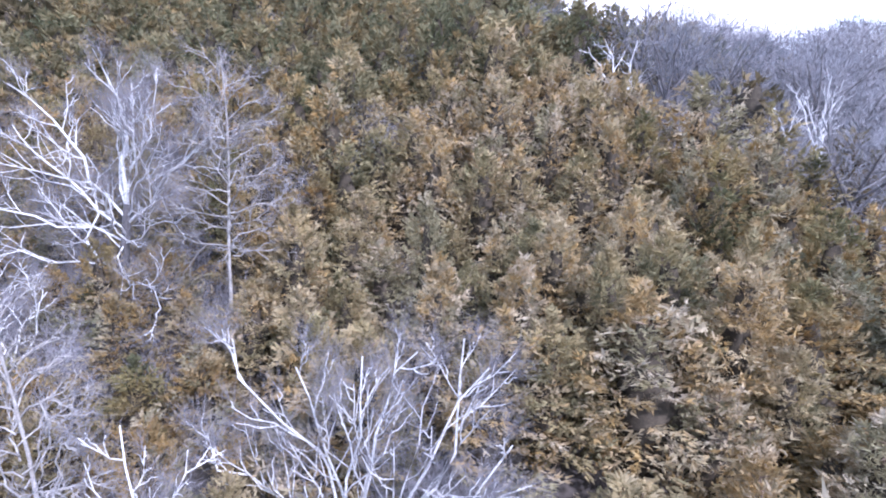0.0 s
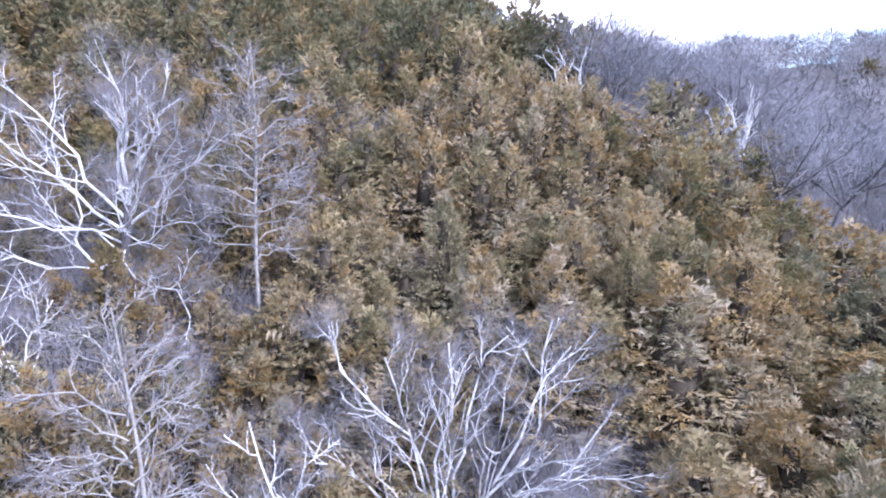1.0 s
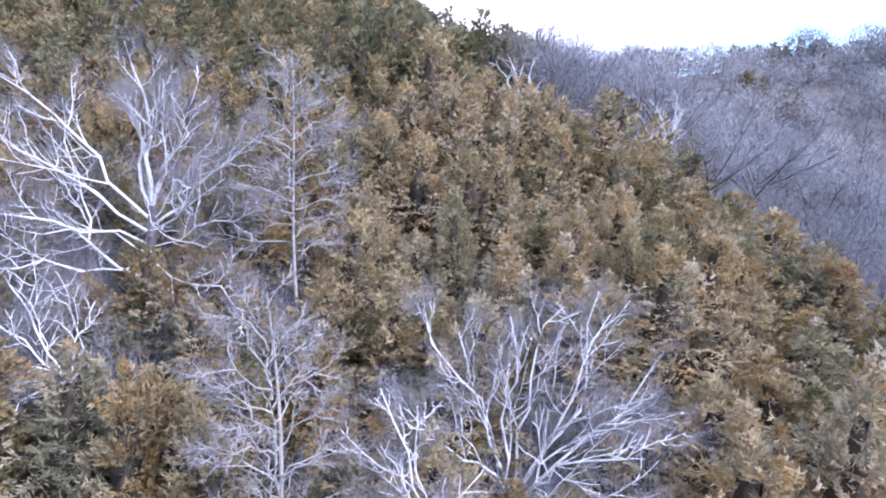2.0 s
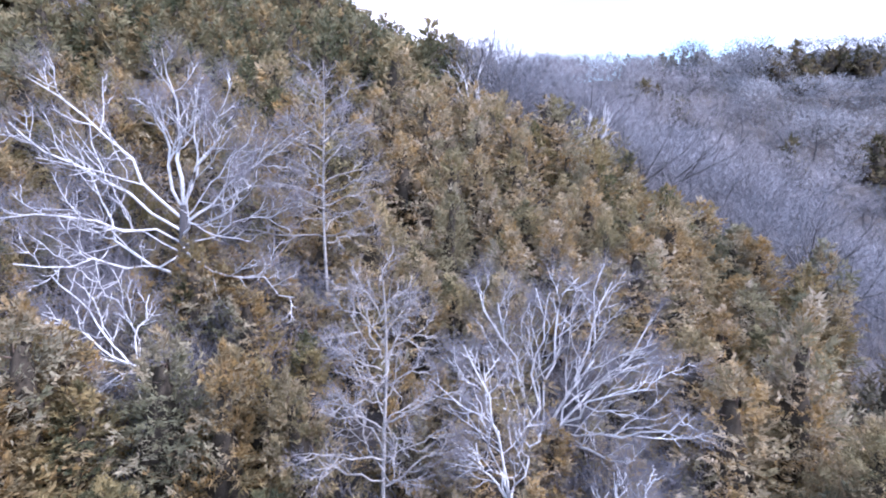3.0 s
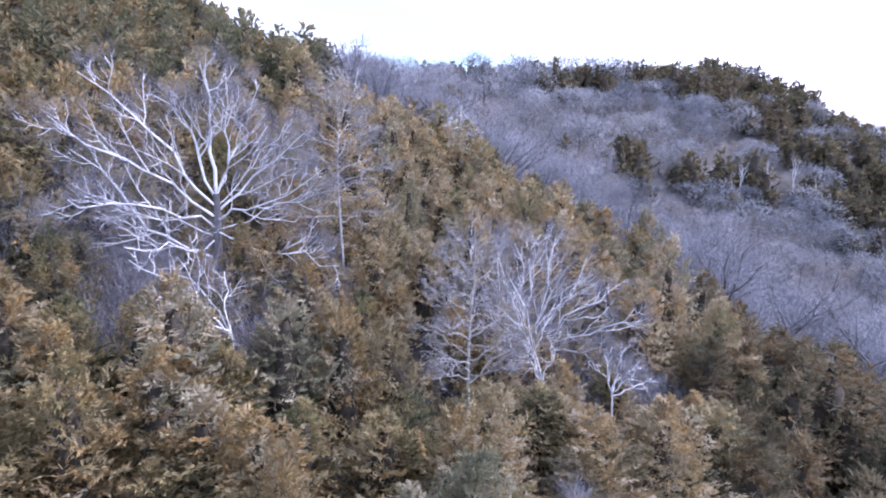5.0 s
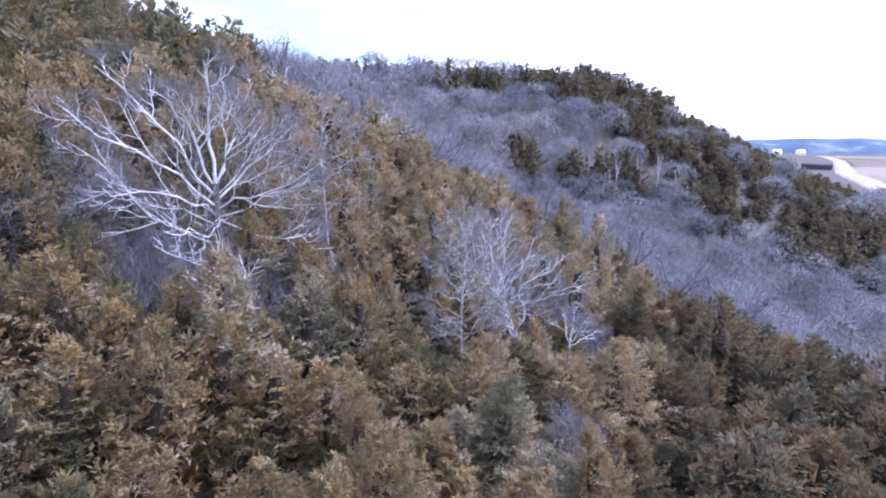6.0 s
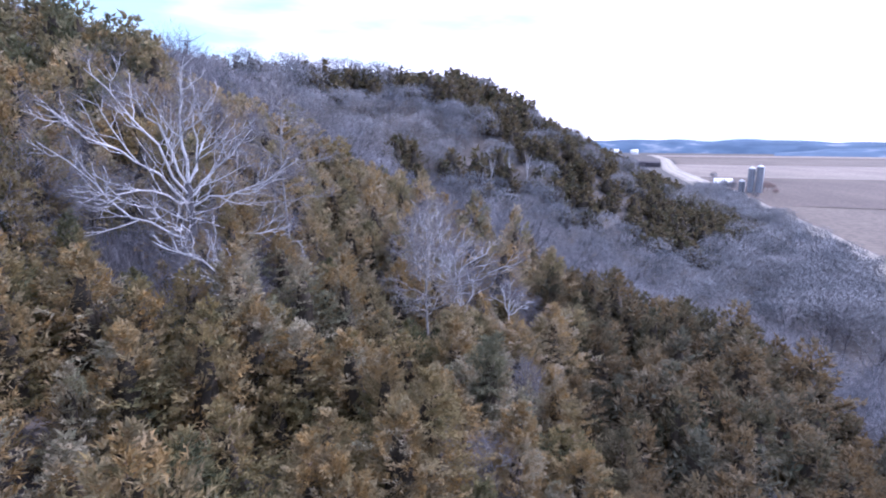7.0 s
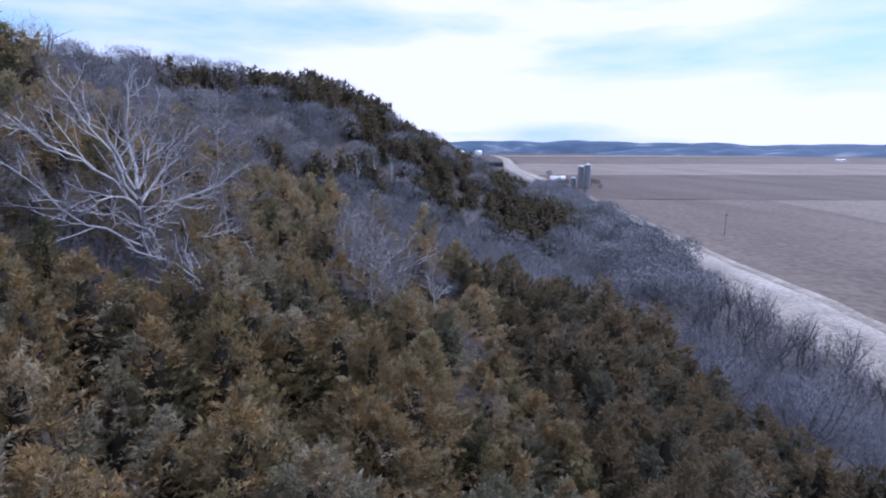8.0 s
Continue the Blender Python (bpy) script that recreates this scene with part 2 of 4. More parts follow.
def tube(points, radii, sides):
    """A tapered tube along a line of points."""
    p, r = np.asarray(points, float), np.asarray(radii, float)
    t = np.gradient(p, axis=0)
    t /= np.linalg.norm(t, axis=1)[:, None] + 1e-9
    ref = np.where(np.abs(t[:, 2:3]) > 0.9, (1.0, 0.0, 0.0), (0.0, 0.0, 1.0))
    a = np.cross(t, ref)
    a /= np.linalg.norm(a, axis=1)[:, None] + 1e-9
    b = np.cross(t, a)
    ang = np.linspace(0, 2 * np.pi, sides, endpoint=False)
    v = p[:, None] + r[:, None, None] * (np.cos(ang)[None, :, None] * a[:, None] + np.sin(ang)[None, :, None] * b[:, None])
    i, j = np.meshgrid(np.arange(len(p) - 1), np.arange(sides), indexing="ij")
    k = (j + 1) % sides
    f = np.stack([i * sides + j, i * sides + k, (i + 1) * sides + k, (i + 1) * sides + j], -1).reshape(-1, 4)
    return v.reshape(-1, 3), f


def slivers(start, way, length, width, rng):
    """Thin tapered twigs, one triangle each."""
    n = len(start)
    way = way / (np.linalg.norm(way, axis=1)[:, None] + 1e-9)
    side = np.cross(way, rng.normal(size=(n, 3)))
    side /= np.linalg.norm(side, axis=1)[:, None] + 1e-9
    half = np.reshape(width, (-1, 1)) / 2
    tip = start + way * np.reshape(length, (-1, 1))
    v = np.stack([start - side * half, start + side * half, tip], 1).reshape(-1, 3)
    return v, np.arange(3 * n).reshape(-1, 3)


def unit(v):
    return v / (np.linalg.norm(v, axis=-1, keepdims=True) + 1e-9)


# ---- the lie of the land ----
SHIFT_X = [-400, -100, -40, -20, 0, 14, 24, 40, 65, 95, 115, 135, 160, 185, 210, 250, 300, 350, 400, 440, 520, 900]
SHIFT_Y = [20, 0, 0, 0, -4, -6, 1, 13, 26, 28, 22, 8, -13, -30, -41, -45, -57, -63, -48, -20, 60, 120]
TOP_X = [-60, 4, 25, 45, 80, 140, 260, 320]
TOP_Z = [63, 61, 52.5, 55, 62, 66, 71, 62]
VALLEY = -5.0


def ground_height(x, y):
    """Height of the hillside: a slope with a spur, a hollow and a farther spur, a flat top and a flat valley."""
    x, y = np.asarray(x, float), np.asarray(y, float)
    shift = sum(np.interp(x + d, SHIFT_X, SHIFT_Y) * w for d, w in ((-12, 0.15), (-6, 0.2), (0, 0.3), (6, 0.2), (12, 0.15)))
    z = 26 + np.interp(x, [60, 170], [0.48, 0.54]) * (y - shift)
    top = np.interp(x, TOP_X, TOP_Z)
    z = 0.5 * (z + top - np.sqrt((z - top) ** 2 + 25))
    z = 0.5 * (z + VALLEY + np.sqrt((z - VALLEY) ** 2 + 49))
    rough = np.clip((z + 2) / 10, 0, 1)
    z = z + rough * (0.5 * np.sin(x * 0.31 + 1.3 * np.sin(y * 0.17)) + 0.4 * np.sin(y * 0.43 + x * 0.11))
    far = np.clip((np.hypot(x, y) - 700) / 500, 0, 1)
    return z * (1 - far) + VALLEY * far


def make_ground():
    xs = np.unique(np.concatenate([np.arange(-90, 430, 4.0), np.geomspace(430, 4900, 28), -np.geomspace(90, 4900, 24)]))
    ys = np.unique(np.concatenate([np.arange(-170, 160, 4.0), np.geomspace(160, 4900, 22), -np.geomspace(170, 4900, 26)]))
    gx, gy = np.meshgrid(xs, ys, indexing="ij")
    v = np.stack([gx, gy, ground_height(gx, gy)], -1).reshape(-1, 3)
    i, j = np.meshgrid(np.arange(len(xs) - 1), np.arange(len(ys) - 1), indexing="ij")
    a = i * len(ys) + j
    f = np.stack([a, a + len(ys), a + len(ys) + 1, a + 1], -1).reshape(-1, 4)
    ob = new("ground", np_mesh("ground", v, f, [M_LITTER], smooth=True))
    return tagged(ob, "brown leaf-littered hillside falling to a flat valley", "ground", kind="structure")


make_ground()

# ---- valley: road, verge, fields ----
ROAD = [(-300, -70), (-60, -96), (72, -112), (110, -119), (191, -129), (369, -161), (650, -204), (1080, -262), (1855, -424), (2408, -507), (2600, -520)]


def road_point(x, off):
    """A place on the road's line, off metres to its south."""
    xs, ys = zip(*ROAD)
    y = np.interp(x, xs, ys)
    d = np.interp(x + 5, xs, ys) - np.interp(x - 5, xs, ys)
    n = unit(np.array([d, -10.0]))
    return x + n[0] * off, y + n[1] * off


def ribbon(name, off0, off1, z, mat, label, category):
    xs = np.concatenate([np.arange(-300, 1000, 12.0), np.arange(1000, 2600, 60.0)])
    rows = []
    for x in xs:
        for off, dz in ((off0 - 2.5, -1.8), (off0, 0), (off1, 0), (off1 + 0.5, -0.4)):
            wob = 0.6 * math.sin(x * 0.07 + off) + 0.4 * math.sin(x * 0.19 + 2 * off)
            px, py = road_point(x, off + wob)
            rows.append((px, py, max(VALLEY + z, float(ground_height(px, py)) + z - 0.8) + dz))
    i, j = np.meshgrid(np.arange(len(xs) - 1), np.arange(3), indexing="ij")
    a = i * 4 + j
    f = np.stack([a, a + 4, a + 5, a + 1], -1).reshape(-1, 4)
    ob = new(name, np_mesh(name, rows, f, [mat]))
    return tagged(ob, label, category, kind="structure")


ribbon("road", -5, 6, 1.55, M_ROAD, "pale gravel road along the foot of the hill", "road")
ribbon("verge", 6.6, 12, 1.35, M_VERGE, "dry pale grass verge beside the road", "verge")


ribbon("verge_north", -16, -5.6, 1.3, M_VERGE, "pale dry grass and gravel between the road and the wood", "verge")


def field(x0, x1, off0, off1, mat, label):
    """A flat cropped field south of the road between two cross lines."""
    n, rows = 14, []
    for i in range(n + 1):
        x = x0 + (x1 - x0) * i / n
        for k in range(5):
            o = off0 + (off1 - off0) * k / 4
            px, py = road_point(x, 0)
            dx = 6 * math.sin(o * 0.02)
            fx, fy = px - 0.14 * o + dx, py - 0.99 * o
            rows.append((fx, fy, max(VALLEY + 0.75, float(ground_height(fx, fy)) + 0.3)))
    i, j = np.meshgrid(np.arange(n), np.arange(4), indexing="ij")
    a = i * 5 + j
    f = np.stack([a, a + 5, a + 6, a + 1], -1).reshape(-1, 4)
    ob = new("field", np_mesh("field", rows, f, [mat]))
    return tagged(ob, label, "field", "valley fields", kind="structure")


field(-300, 436, 13, 165, M_MID, "brown stubble strip beside the road")
field(-300, 436, 165.4, 2200, M_PALE, "grey-tan stubble field on the valley floor")
field(436.3, 850, 13, 2500, M_SOIL, "broad dark tilled field beyond the silos")
field(850.3, 1381, 13, 2700, M_STUBBLE, "broad pale stubble field far off")
field(1381.3, 1991, 21, 2800, M_MID, "brown field before the far hills")
field(1991.3, 2251, 21, 2900, M_SOIL, "dark field beyond the brown one")
field(2251.3, 2590, 21, 3000, M_STUBBLE, "pale field at the foot of the hills")


def hills(name, dist, a0, a1, base, rise, seed, label):
    """A long wooded ridge on the horizon, seen from the hillside."""
    rng = np.random.default_rng(seed)
    n = 420
    ph = rng.uniform(0, 6.28, 8)
    rows = []
    for i in range(n + 1):
        u = i / n
        a = radians(a0 + (a1 - a0) * u)
        h = base + rise * (0.5 + 0.28 * math.sin(9 * u + ph[0]) + 0.16 * math.sin(23 * u + ph[1]) + 0.26 * abs(math.sin(43 * u + ph[2])) + 0.16 * abs(math.sin(97 * u + ph[3])) + 0.05 * math.sin(140 * u + ph[4]) - 0.12)
        h *= min(1, 6 * u + 0.15, 6 * (1 - u) + 0.15)
        for d, f in ((0, 0.0), (120, 0.55), (300, 0.9), (450, 1.0), (750, 0.0)):
            rows.append(((dist + d) * math.sin(a), (dist + d) * math.cos(a), VALLEY - 2 + (h + 2) * f))
    i, j = np.meshgrid(np.arange(n), np.arange(4), indexing="ij")
    a = i * 5 + j
    f = np.stack([a, a + 5, a + 6, a + 1], -1).reshape(-1, 4)
    ob = new(name, np_mesh(name, rows, f, [M_FAR], smooth=True))
    return tagged(ob, label, "hills", kind="structure")


hills("backdrop", 3300, 70, 215, 42, 40, 3, "low wooded hills on the horizon, blue with painted haze")
hills("backdrop_near", 2750, 112, 175, 18, 34, 8, "nearer wooded rise with pale clearings, blue with painted haze")


# ---- cedars ----
def cedar_profile(u):
    """Half width of an eastern cedar's crown from its foot (0) to its tip (1): a soft cone."""
    return (1 - u) ** 0.62 * np.minimum(1.0, 0.55 + 2.2 * u)


def cedar_arrays(seed, branches, per, blade, height=6.0, radius=1.7, fat=0.3, core=0.5, shoots=11):
    """Crown of an eastern cedar: flattened sprays of scale leaves in loose tiers over a dark cone that stands in for
    shaded inner twigs.
    Gives places, triangles, material numbers and a value for each spray."""
    rng = np.random.default_rng(seed)
    us = np.linspace(0.05, 0.985, 200)
    w = cedar_profile(us) + 0.13
    u = np.interp((np.arange(branches) + rng.random(branches)) / branches, np.cumsum(w) / w.sum(), us)
    az = np.arange(branches) * 2.39996 + rng.normal(0, 0.4, branches)
    lump = 1 + 0.22 * np.sin(2 * az + seed) * np.sin(7 * u + seed) + rng.normal(0, 0.24, branches)
    r = radius * cedar_profile(u) * lump
    up = np.array([0.0, 0.0, 1.0])
    out = np.stack([np.cos(az), np.sin(az), np.zeros(branches)], -1)
    rise = np.radians(2 + 56 * u ** 1.9 + rng.normal(0, 9, branches))[:, None]
    d = out * np.cos(rise) + up * np.sin(rise)
    length = np.clip(0.45 * r + 0.5, 0.45, 1.5) * rng.uniform(0.75, 1.6, branches)
    lean = rng.normal(0, 0.16, 2)
    foot = out * r[:, None] + np.stack([lean[0] * u, lean[1] * u, u * height], -1) - d * length[:, None]
    across = unit(np.cross(d, up + rng.normal(0, 0.3, (branches, 3))))
    flat = np.cross(across, d)
    k = np.repeat(np.arange(branches), per)
    n = len(k)
    ln = length[k]
    shoot = np.tile(np.arange(per) * shoots // per, branches)
    own = k * shoots + shoot
    count = branches * shoots
    along = (np.arange(count) % shoots + rng.uniform(0.1, 0.9, count)) / shoots
    along = (0.12 + 0.88 * along ** 0.75)[own]
    sign = (np.where(np.arange(count) % 2 == 0, 1.0, -1.0) * rng.uniform(0.6, 1.2, count))[own]
    tilt = rng.normal(0.16, 0.22, count)[own]
    far_out = rng.random(n) ** 0.8
    line = unit(d[k] * 0.85 + across[k] * sign[:, None] + flat[k] * tilt[:, None])
    reach = ln * np.maximum(0.62 * (1 - along) ** 0.7 * np.minimum(1, 0.45 + 1.4 * along), 0.16) * rng.uniform(0.75, 1.3, count)[own]
    base = (foot[k] + d[k] * (along * ln)[:, None] + line * (far_out * reach)[:, None]
            + flat[k] * (rng.normal(0, 0.03, n) + 0.10 * ln * along ** 2)[:, None] + rng.normal(0, 0.022, (n, 3)))
    way = unit(line + rng.normal(0, 0.36, (n, 3)))
    face = unit(flat[k] + out[k] * 0.35 + rng.normal(0, 0.42, (n, 3)))
    size = (blade * rng.uniform(0.6, 1.4, n))[:, None]
    side = unit(np.cross(way, face)) * size * fat * 0.5
    v = np.stack([base - side, base + way * size, base + side], 1).reshape(-1, 3)
    spray = np.repeat(np.clip(rng.normal(0.5, 0.3, branches), 0, 1)[k], 3)
    # A ragged dark cone stands in for dead inner twigs and the shade among them.
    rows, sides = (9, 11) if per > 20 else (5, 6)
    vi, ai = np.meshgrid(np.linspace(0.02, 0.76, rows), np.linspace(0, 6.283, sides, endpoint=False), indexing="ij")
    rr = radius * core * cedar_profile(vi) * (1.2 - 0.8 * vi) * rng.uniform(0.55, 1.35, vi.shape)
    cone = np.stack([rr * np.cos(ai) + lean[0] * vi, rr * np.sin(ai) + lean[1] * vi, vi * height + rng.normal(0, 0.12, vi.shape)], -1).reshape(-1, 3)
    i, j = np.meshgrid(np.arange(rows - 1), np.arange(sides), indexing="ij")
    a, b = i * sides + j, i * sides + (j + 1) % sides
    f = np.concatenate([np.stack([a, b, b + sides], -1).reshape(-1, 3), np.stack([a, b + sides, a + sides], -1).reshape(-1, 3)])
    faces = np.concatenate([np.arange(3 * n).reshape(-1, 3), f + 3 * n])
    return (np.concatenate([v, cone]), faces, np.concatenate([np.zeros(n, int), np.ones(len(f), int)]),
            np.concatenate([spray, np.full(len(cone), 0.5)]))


def cedar_trunk(seed, height=6.0):
    rng = np.random.default_rng(seed + 50)
    heap = Heap()
    z = np.linspace(-0.5, height * 0.8, 7)
    line = np.stack([0.05 * np.sin(z * 0.9 + seed), 0.05 * np.cos(z * 0.7 + seed), z], -1)
    heap.add(*tube(line, np.linspace(0.10, 0.012, 7), 6))
    for i in range(16):
        u = rng.uniform(0.1, 0.8)
        az = rng.uniform(0, 6.28)
        ln = 1.1 * (1 - u) ** 0.7
        s = np.linspace(0, 1, 3)[:, None]
        pts = np.array([0, 0, u * height]) + s * np.array([math.cos(az), math.sin(az), 0.4]) * ln
        heap.add(*tube(pts, [0.03, 0.02, 0.006], 3))
    return heap.mesh("cedar_trunk", [M_CEDAR_BARK])


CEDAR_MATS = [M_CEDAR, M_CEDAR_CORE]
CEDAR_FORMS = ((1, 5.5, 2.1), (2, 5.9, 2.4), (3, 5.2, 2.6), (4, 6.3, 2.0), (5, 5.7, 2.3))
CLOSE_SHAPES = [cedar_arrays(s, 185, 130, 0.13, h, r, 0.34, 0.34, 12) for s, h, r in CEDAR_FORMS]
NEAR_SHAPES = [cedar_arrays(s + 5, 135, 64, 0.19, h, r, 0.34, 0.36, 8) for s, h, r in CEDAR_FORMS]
RUSTY_MATS, BROWN_MATS = [M_CEDAR_RUSTY_SHADE, M_CEDAR_CORE], [M_CEDAR_BROWN_SHADE, M_CEDAR_CORE]
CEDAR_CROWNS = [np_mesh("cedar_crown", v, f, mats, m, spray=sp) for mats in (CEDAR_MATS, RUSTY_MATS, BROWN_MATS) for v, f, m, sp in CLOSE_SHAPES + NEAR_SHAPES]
NEAR_TRUNKS = [cedar_trunk(s) for s in (1, 2)]
MID_CROWNS = [cedar_arrays(s, 95, 36, 0.27, h, r, 0.36, 0.4, 6) for s, h, r in ((11, 5.6, 2.2), (12, 5.9, 2.4), (13, 5.4, 2.1), (14, 6.2, 2.3))]
HIGH_CROWNS = [cedar_arrays(s, 64, 24, 0.4, h, r, 0.38, 0.42, 4) for s, h, r in ((15, 5.8, 2.2), (16, 6.2, 2.5), (17, 5.8, 2.1))]
FAR_CROWNS = [cedar_arrays(s, 26, 8, 0.75, h, r, 0.5, 0.6, 3) for s, h, r in ((21, 5.4, 2.6), (22, 5.0, 2.9), (23, 5.8, 2.4))]
rng = np.random.default_rng(7)


def scatter(x0, x1, y0, y1, step, jitter, rng):
    """Uneven rows of places over a rectangle of the plan."""
    nx, ny = int((x1 - x0) / step), int((y1 - y0) / step)
    gx, gy = np.meshgrid(x0 + step * np.arange(nx), y0 + step * np.arange(ny), indexing="ij")
    gx = gx + (np.arange(ny) % 2) * step / 2
    p = np.stack([gx, gy], -1).reshape(-1, 2)
    return p + rng.uniform(-jitter, jitter, p.shape) * step


def patchy(x, y, size, seed=0.0):
    """Smooth values about -1 to 1 over the plan."""
    return (np.sin(x / size + 1.7 * np.sin(y / size * 0.8 + seed)) + np.sin(y / size * 1.3 + 1.2 * np.sin(x / size * 0.7 + 2 * seed))) / 2


# Clearings round the pale bare trees: x, y, radius, and the height that cedars keep there.
CLEARINGS = [(-13.9, 22.6, 3.0, 0.5), (-16.0, 19.5, 2.3, 0.5), (-10.8, 19.6, 1.6, 0.6), (-8.2, 20.6, 1.6, 0.6), (-2.7, 12.6, 2.3, 0.45),
             (-1.6, 9.3, 2.4, 0.62), (-4.4, 10.6, 1.9, 0.6), (-0.6, 11.6, 2.2, 0.6), (-1.5, 6.4, 2.2, 0.8), (-6.4, 10.6, 1.4, 0.5), (-9.8, 11.8, 1.5, 0.5), (-4.6, 7.3, 1.1, 0.5), (-18.5, 24.5, 3.0, 0.62), (-14, 27, 3.2, 0.7)]


PALE_SHRUBS = [(-20.8, 7.8), (-13.8, -5.8), (-11.8, 5.8)]
CLEARINGS += [(x - 0.4, y, 1.3, 0.5) for x, y in PALE_SHRUBS]


def cedar_edge(y):
    """How far east the cedars of the near spur reach."""
    return np.interp(y, [-24, -20, -12, 0, 10, 15, 21, 26, 30, 33, 42, 47, 52, 56, 60, 70], [-14, 6, 13, 15, 17, 18, 21, 20.5, 17, 11, 10, 17, 23, 28, 33, 38])


def near_cedars():
    pts = scatter(-62, 40, -24, 74, 2.4, 0.38, rng)
    keep = []
    for x, y in pts:
        if x > cedar_edge(y) + rng.normal(0, 0.8) or y < np.interp(x, [-60, -8, 0, 14], [-20, -21, -20, -14]) + rng.normal(0, 1.2):
            continue
        if y > 36 and patchy(x, y, 5.0, 1.0) > 0.6:
            continue
        size = rng.choice([rng.uniform(0.65, 0.85), rng.uniform(0.8, 1.0), rng.uniform(0.95, 1.15)], p=[0.25, 0.55, 0.2]) * (1 + 0.15 * patchy(x, y, 6.0, 2.0))
        skip = False
        for cx, cy, r, s in CLEARINGS:
            d = math.hypot(x - cx, y - cy)
            if d < r:
                skip = skip or rng.random() < 0.12
                size = min(size, s * rng.uniform(0.85, 1.15))
        if y > 42 or y < 0:
            size *= 1.2
        if not skip:
            keep.append((x, y, size))
    return keep


CEDARS = near_cedars() + [(-13.2, 21.0, 0.72), (-12.2, 21.6, 0.6), (-15.2, 21.2, 0.6), (-15.2, 17.8, 0.5), (-17.5, 17.9, 0.9), (-18.6, 17.6, 1.0), (-19.2, 16.4, 0.95), (-5.6, 11.6, 0.85), (-6.7, 12.1, 0.8), (-5.0, 12.9, 0.7), (-3.6, 11.2, 0.55), (-2.2, 11.2, 0.5), (-6.6, 6.6, 0.78), (-5.8, 5.8, 0.75), (-6.4, 7.8, 0.7), (-8.1, 9.2, 0.78), (-7.5, 8.4, 0.72), (-8.6, 10.2, 0.7),
                          (-8.6, 18.9, 0.6), (-9.3, 19.4, 0.55), (-10.3, 10.2, 0.6), (-9.4, 10.1, 0.6), (-3.2, 7.6, 0.6)]


def nearness(c):
    """Metres from the line over the slope along which the cedars are seen from close by."""
    x, y = c[0], c[1]
    if y < 1.0:
        return math.hypot(x + 42, y - 10) + (30 if x < -32 else 0)
    u = min(1.0, max(0.0, -x / 42))
    return math.hypot(x + 42 * u, y - 10 * u)


IN_FRONT = sorted((c for c in CEDARS if c[0] > -38), key=nearness)[:300]
BEHIND = [c for c in CEDARS if c not in IN_FRONT]


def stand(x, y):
    """Tan cedars (0) amid the slope, rustier darkened ones (1) to its west and east, dull brown ones darkened more (2)
    at its foot.
    """
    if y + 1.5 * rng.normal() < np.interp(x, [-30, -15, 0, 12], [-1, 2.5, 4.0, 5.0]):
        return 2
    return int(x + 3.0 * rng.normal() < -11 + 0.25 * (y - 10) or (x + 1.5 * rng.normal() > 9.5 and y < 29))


def place_cedars():
    firsts = {}
    for n, (x, y, size) in enumerate(IN_FRONT):
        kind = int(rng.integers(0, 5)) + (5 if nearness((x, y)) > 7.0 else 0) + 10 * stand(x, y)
        z = float(ground_height(x, y)) - 0.15
        m = pose(x, y, z, rng.normal(0, 4), rng.normal(0, 4), rng.uniform(0, 360))
        wide = size * rng.uniform(0.85, 1.2)
        m = m @ Matrix.Diagonal((wide, wide * rng.uniform(0.85, 1.15), size * rng.uniform(0.82, 1.12), 1))
        if kind not in firsts:
            ob = root("cedar_tree", (0, 0, 0), ("tan and olive bushy cedar on the wooded slope", "rusty olive bushy cedar in darkened colours on the wooded slope", "dull brown bushy cedar in darkened colours low on the slope")[kind // 10], "cedar", "cedars on the near slope")
            part("trunk", NEAR_TRUNKS[kind % 2], ob, "stringy reddish-grey trunk")
            part("crown", CEDAR_CROWNS[kind], ob)
            ob.matrix_basis = m
            firsts[kind] = ob
        else:
            copy_thing(firsts[kind], Matrix()).matrix_basis = m


def forest(name, places, crowns, mats, label, category):
    """Many trees of a few shapes joined into one mass; each tree and spray keeps a value of its own for its tint."""
    vs, fs, ms, sprays, tones, n = [], [], [], [], [], 0
    for x, y, size in places:
        v, f, m, spray = crowns[int(rng.integers(0, len(crowns)))]
        a = rng.uniform(0, 6.283)
        c, s = math.cos(a), math.sin(a)
        w = size * rng.uniform(0.85, 1.2)
        vs.append(np.stack([(v[:, 0] * c - v[:, 1] * s) * w + x, (v[:, 0] * s + v[:, 1] * c) * w + y, v[:, 2] * size + float(ground_height(x, y)) - 0.1], -1))
        fs.append(f + n)
        ms.append(m)
        sprays.append(spray)
        tones.append(np.full(len(v), rng.random()))
        n += len(v)
    me = np_mesh(name, np.concatenate(vs), np.concatenate(fs), mats, np.concatenate(ms), spray=np.concatenate(sprays), tone=np.concatenate(tones))
    return tagged(new(name, me), label, category, kind="stuff")


place_cedars()
OUT_OF_WAY = [c for c in BEHIND if c[0] < -37 or (c[1] < 0.5 and c[0] < -24)]
BEHIND = [c for c in BEHIND if c not in OUT_OF_WAY]
UPPER = [c for c in BEHIND if c[1] + 5 * patchy(c[0], c[1], 6.0, 3.0) > 42]
MIDDLE = [c for c in BEHIND if c not in UPPER]
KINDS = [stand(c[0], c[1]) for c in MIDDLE]
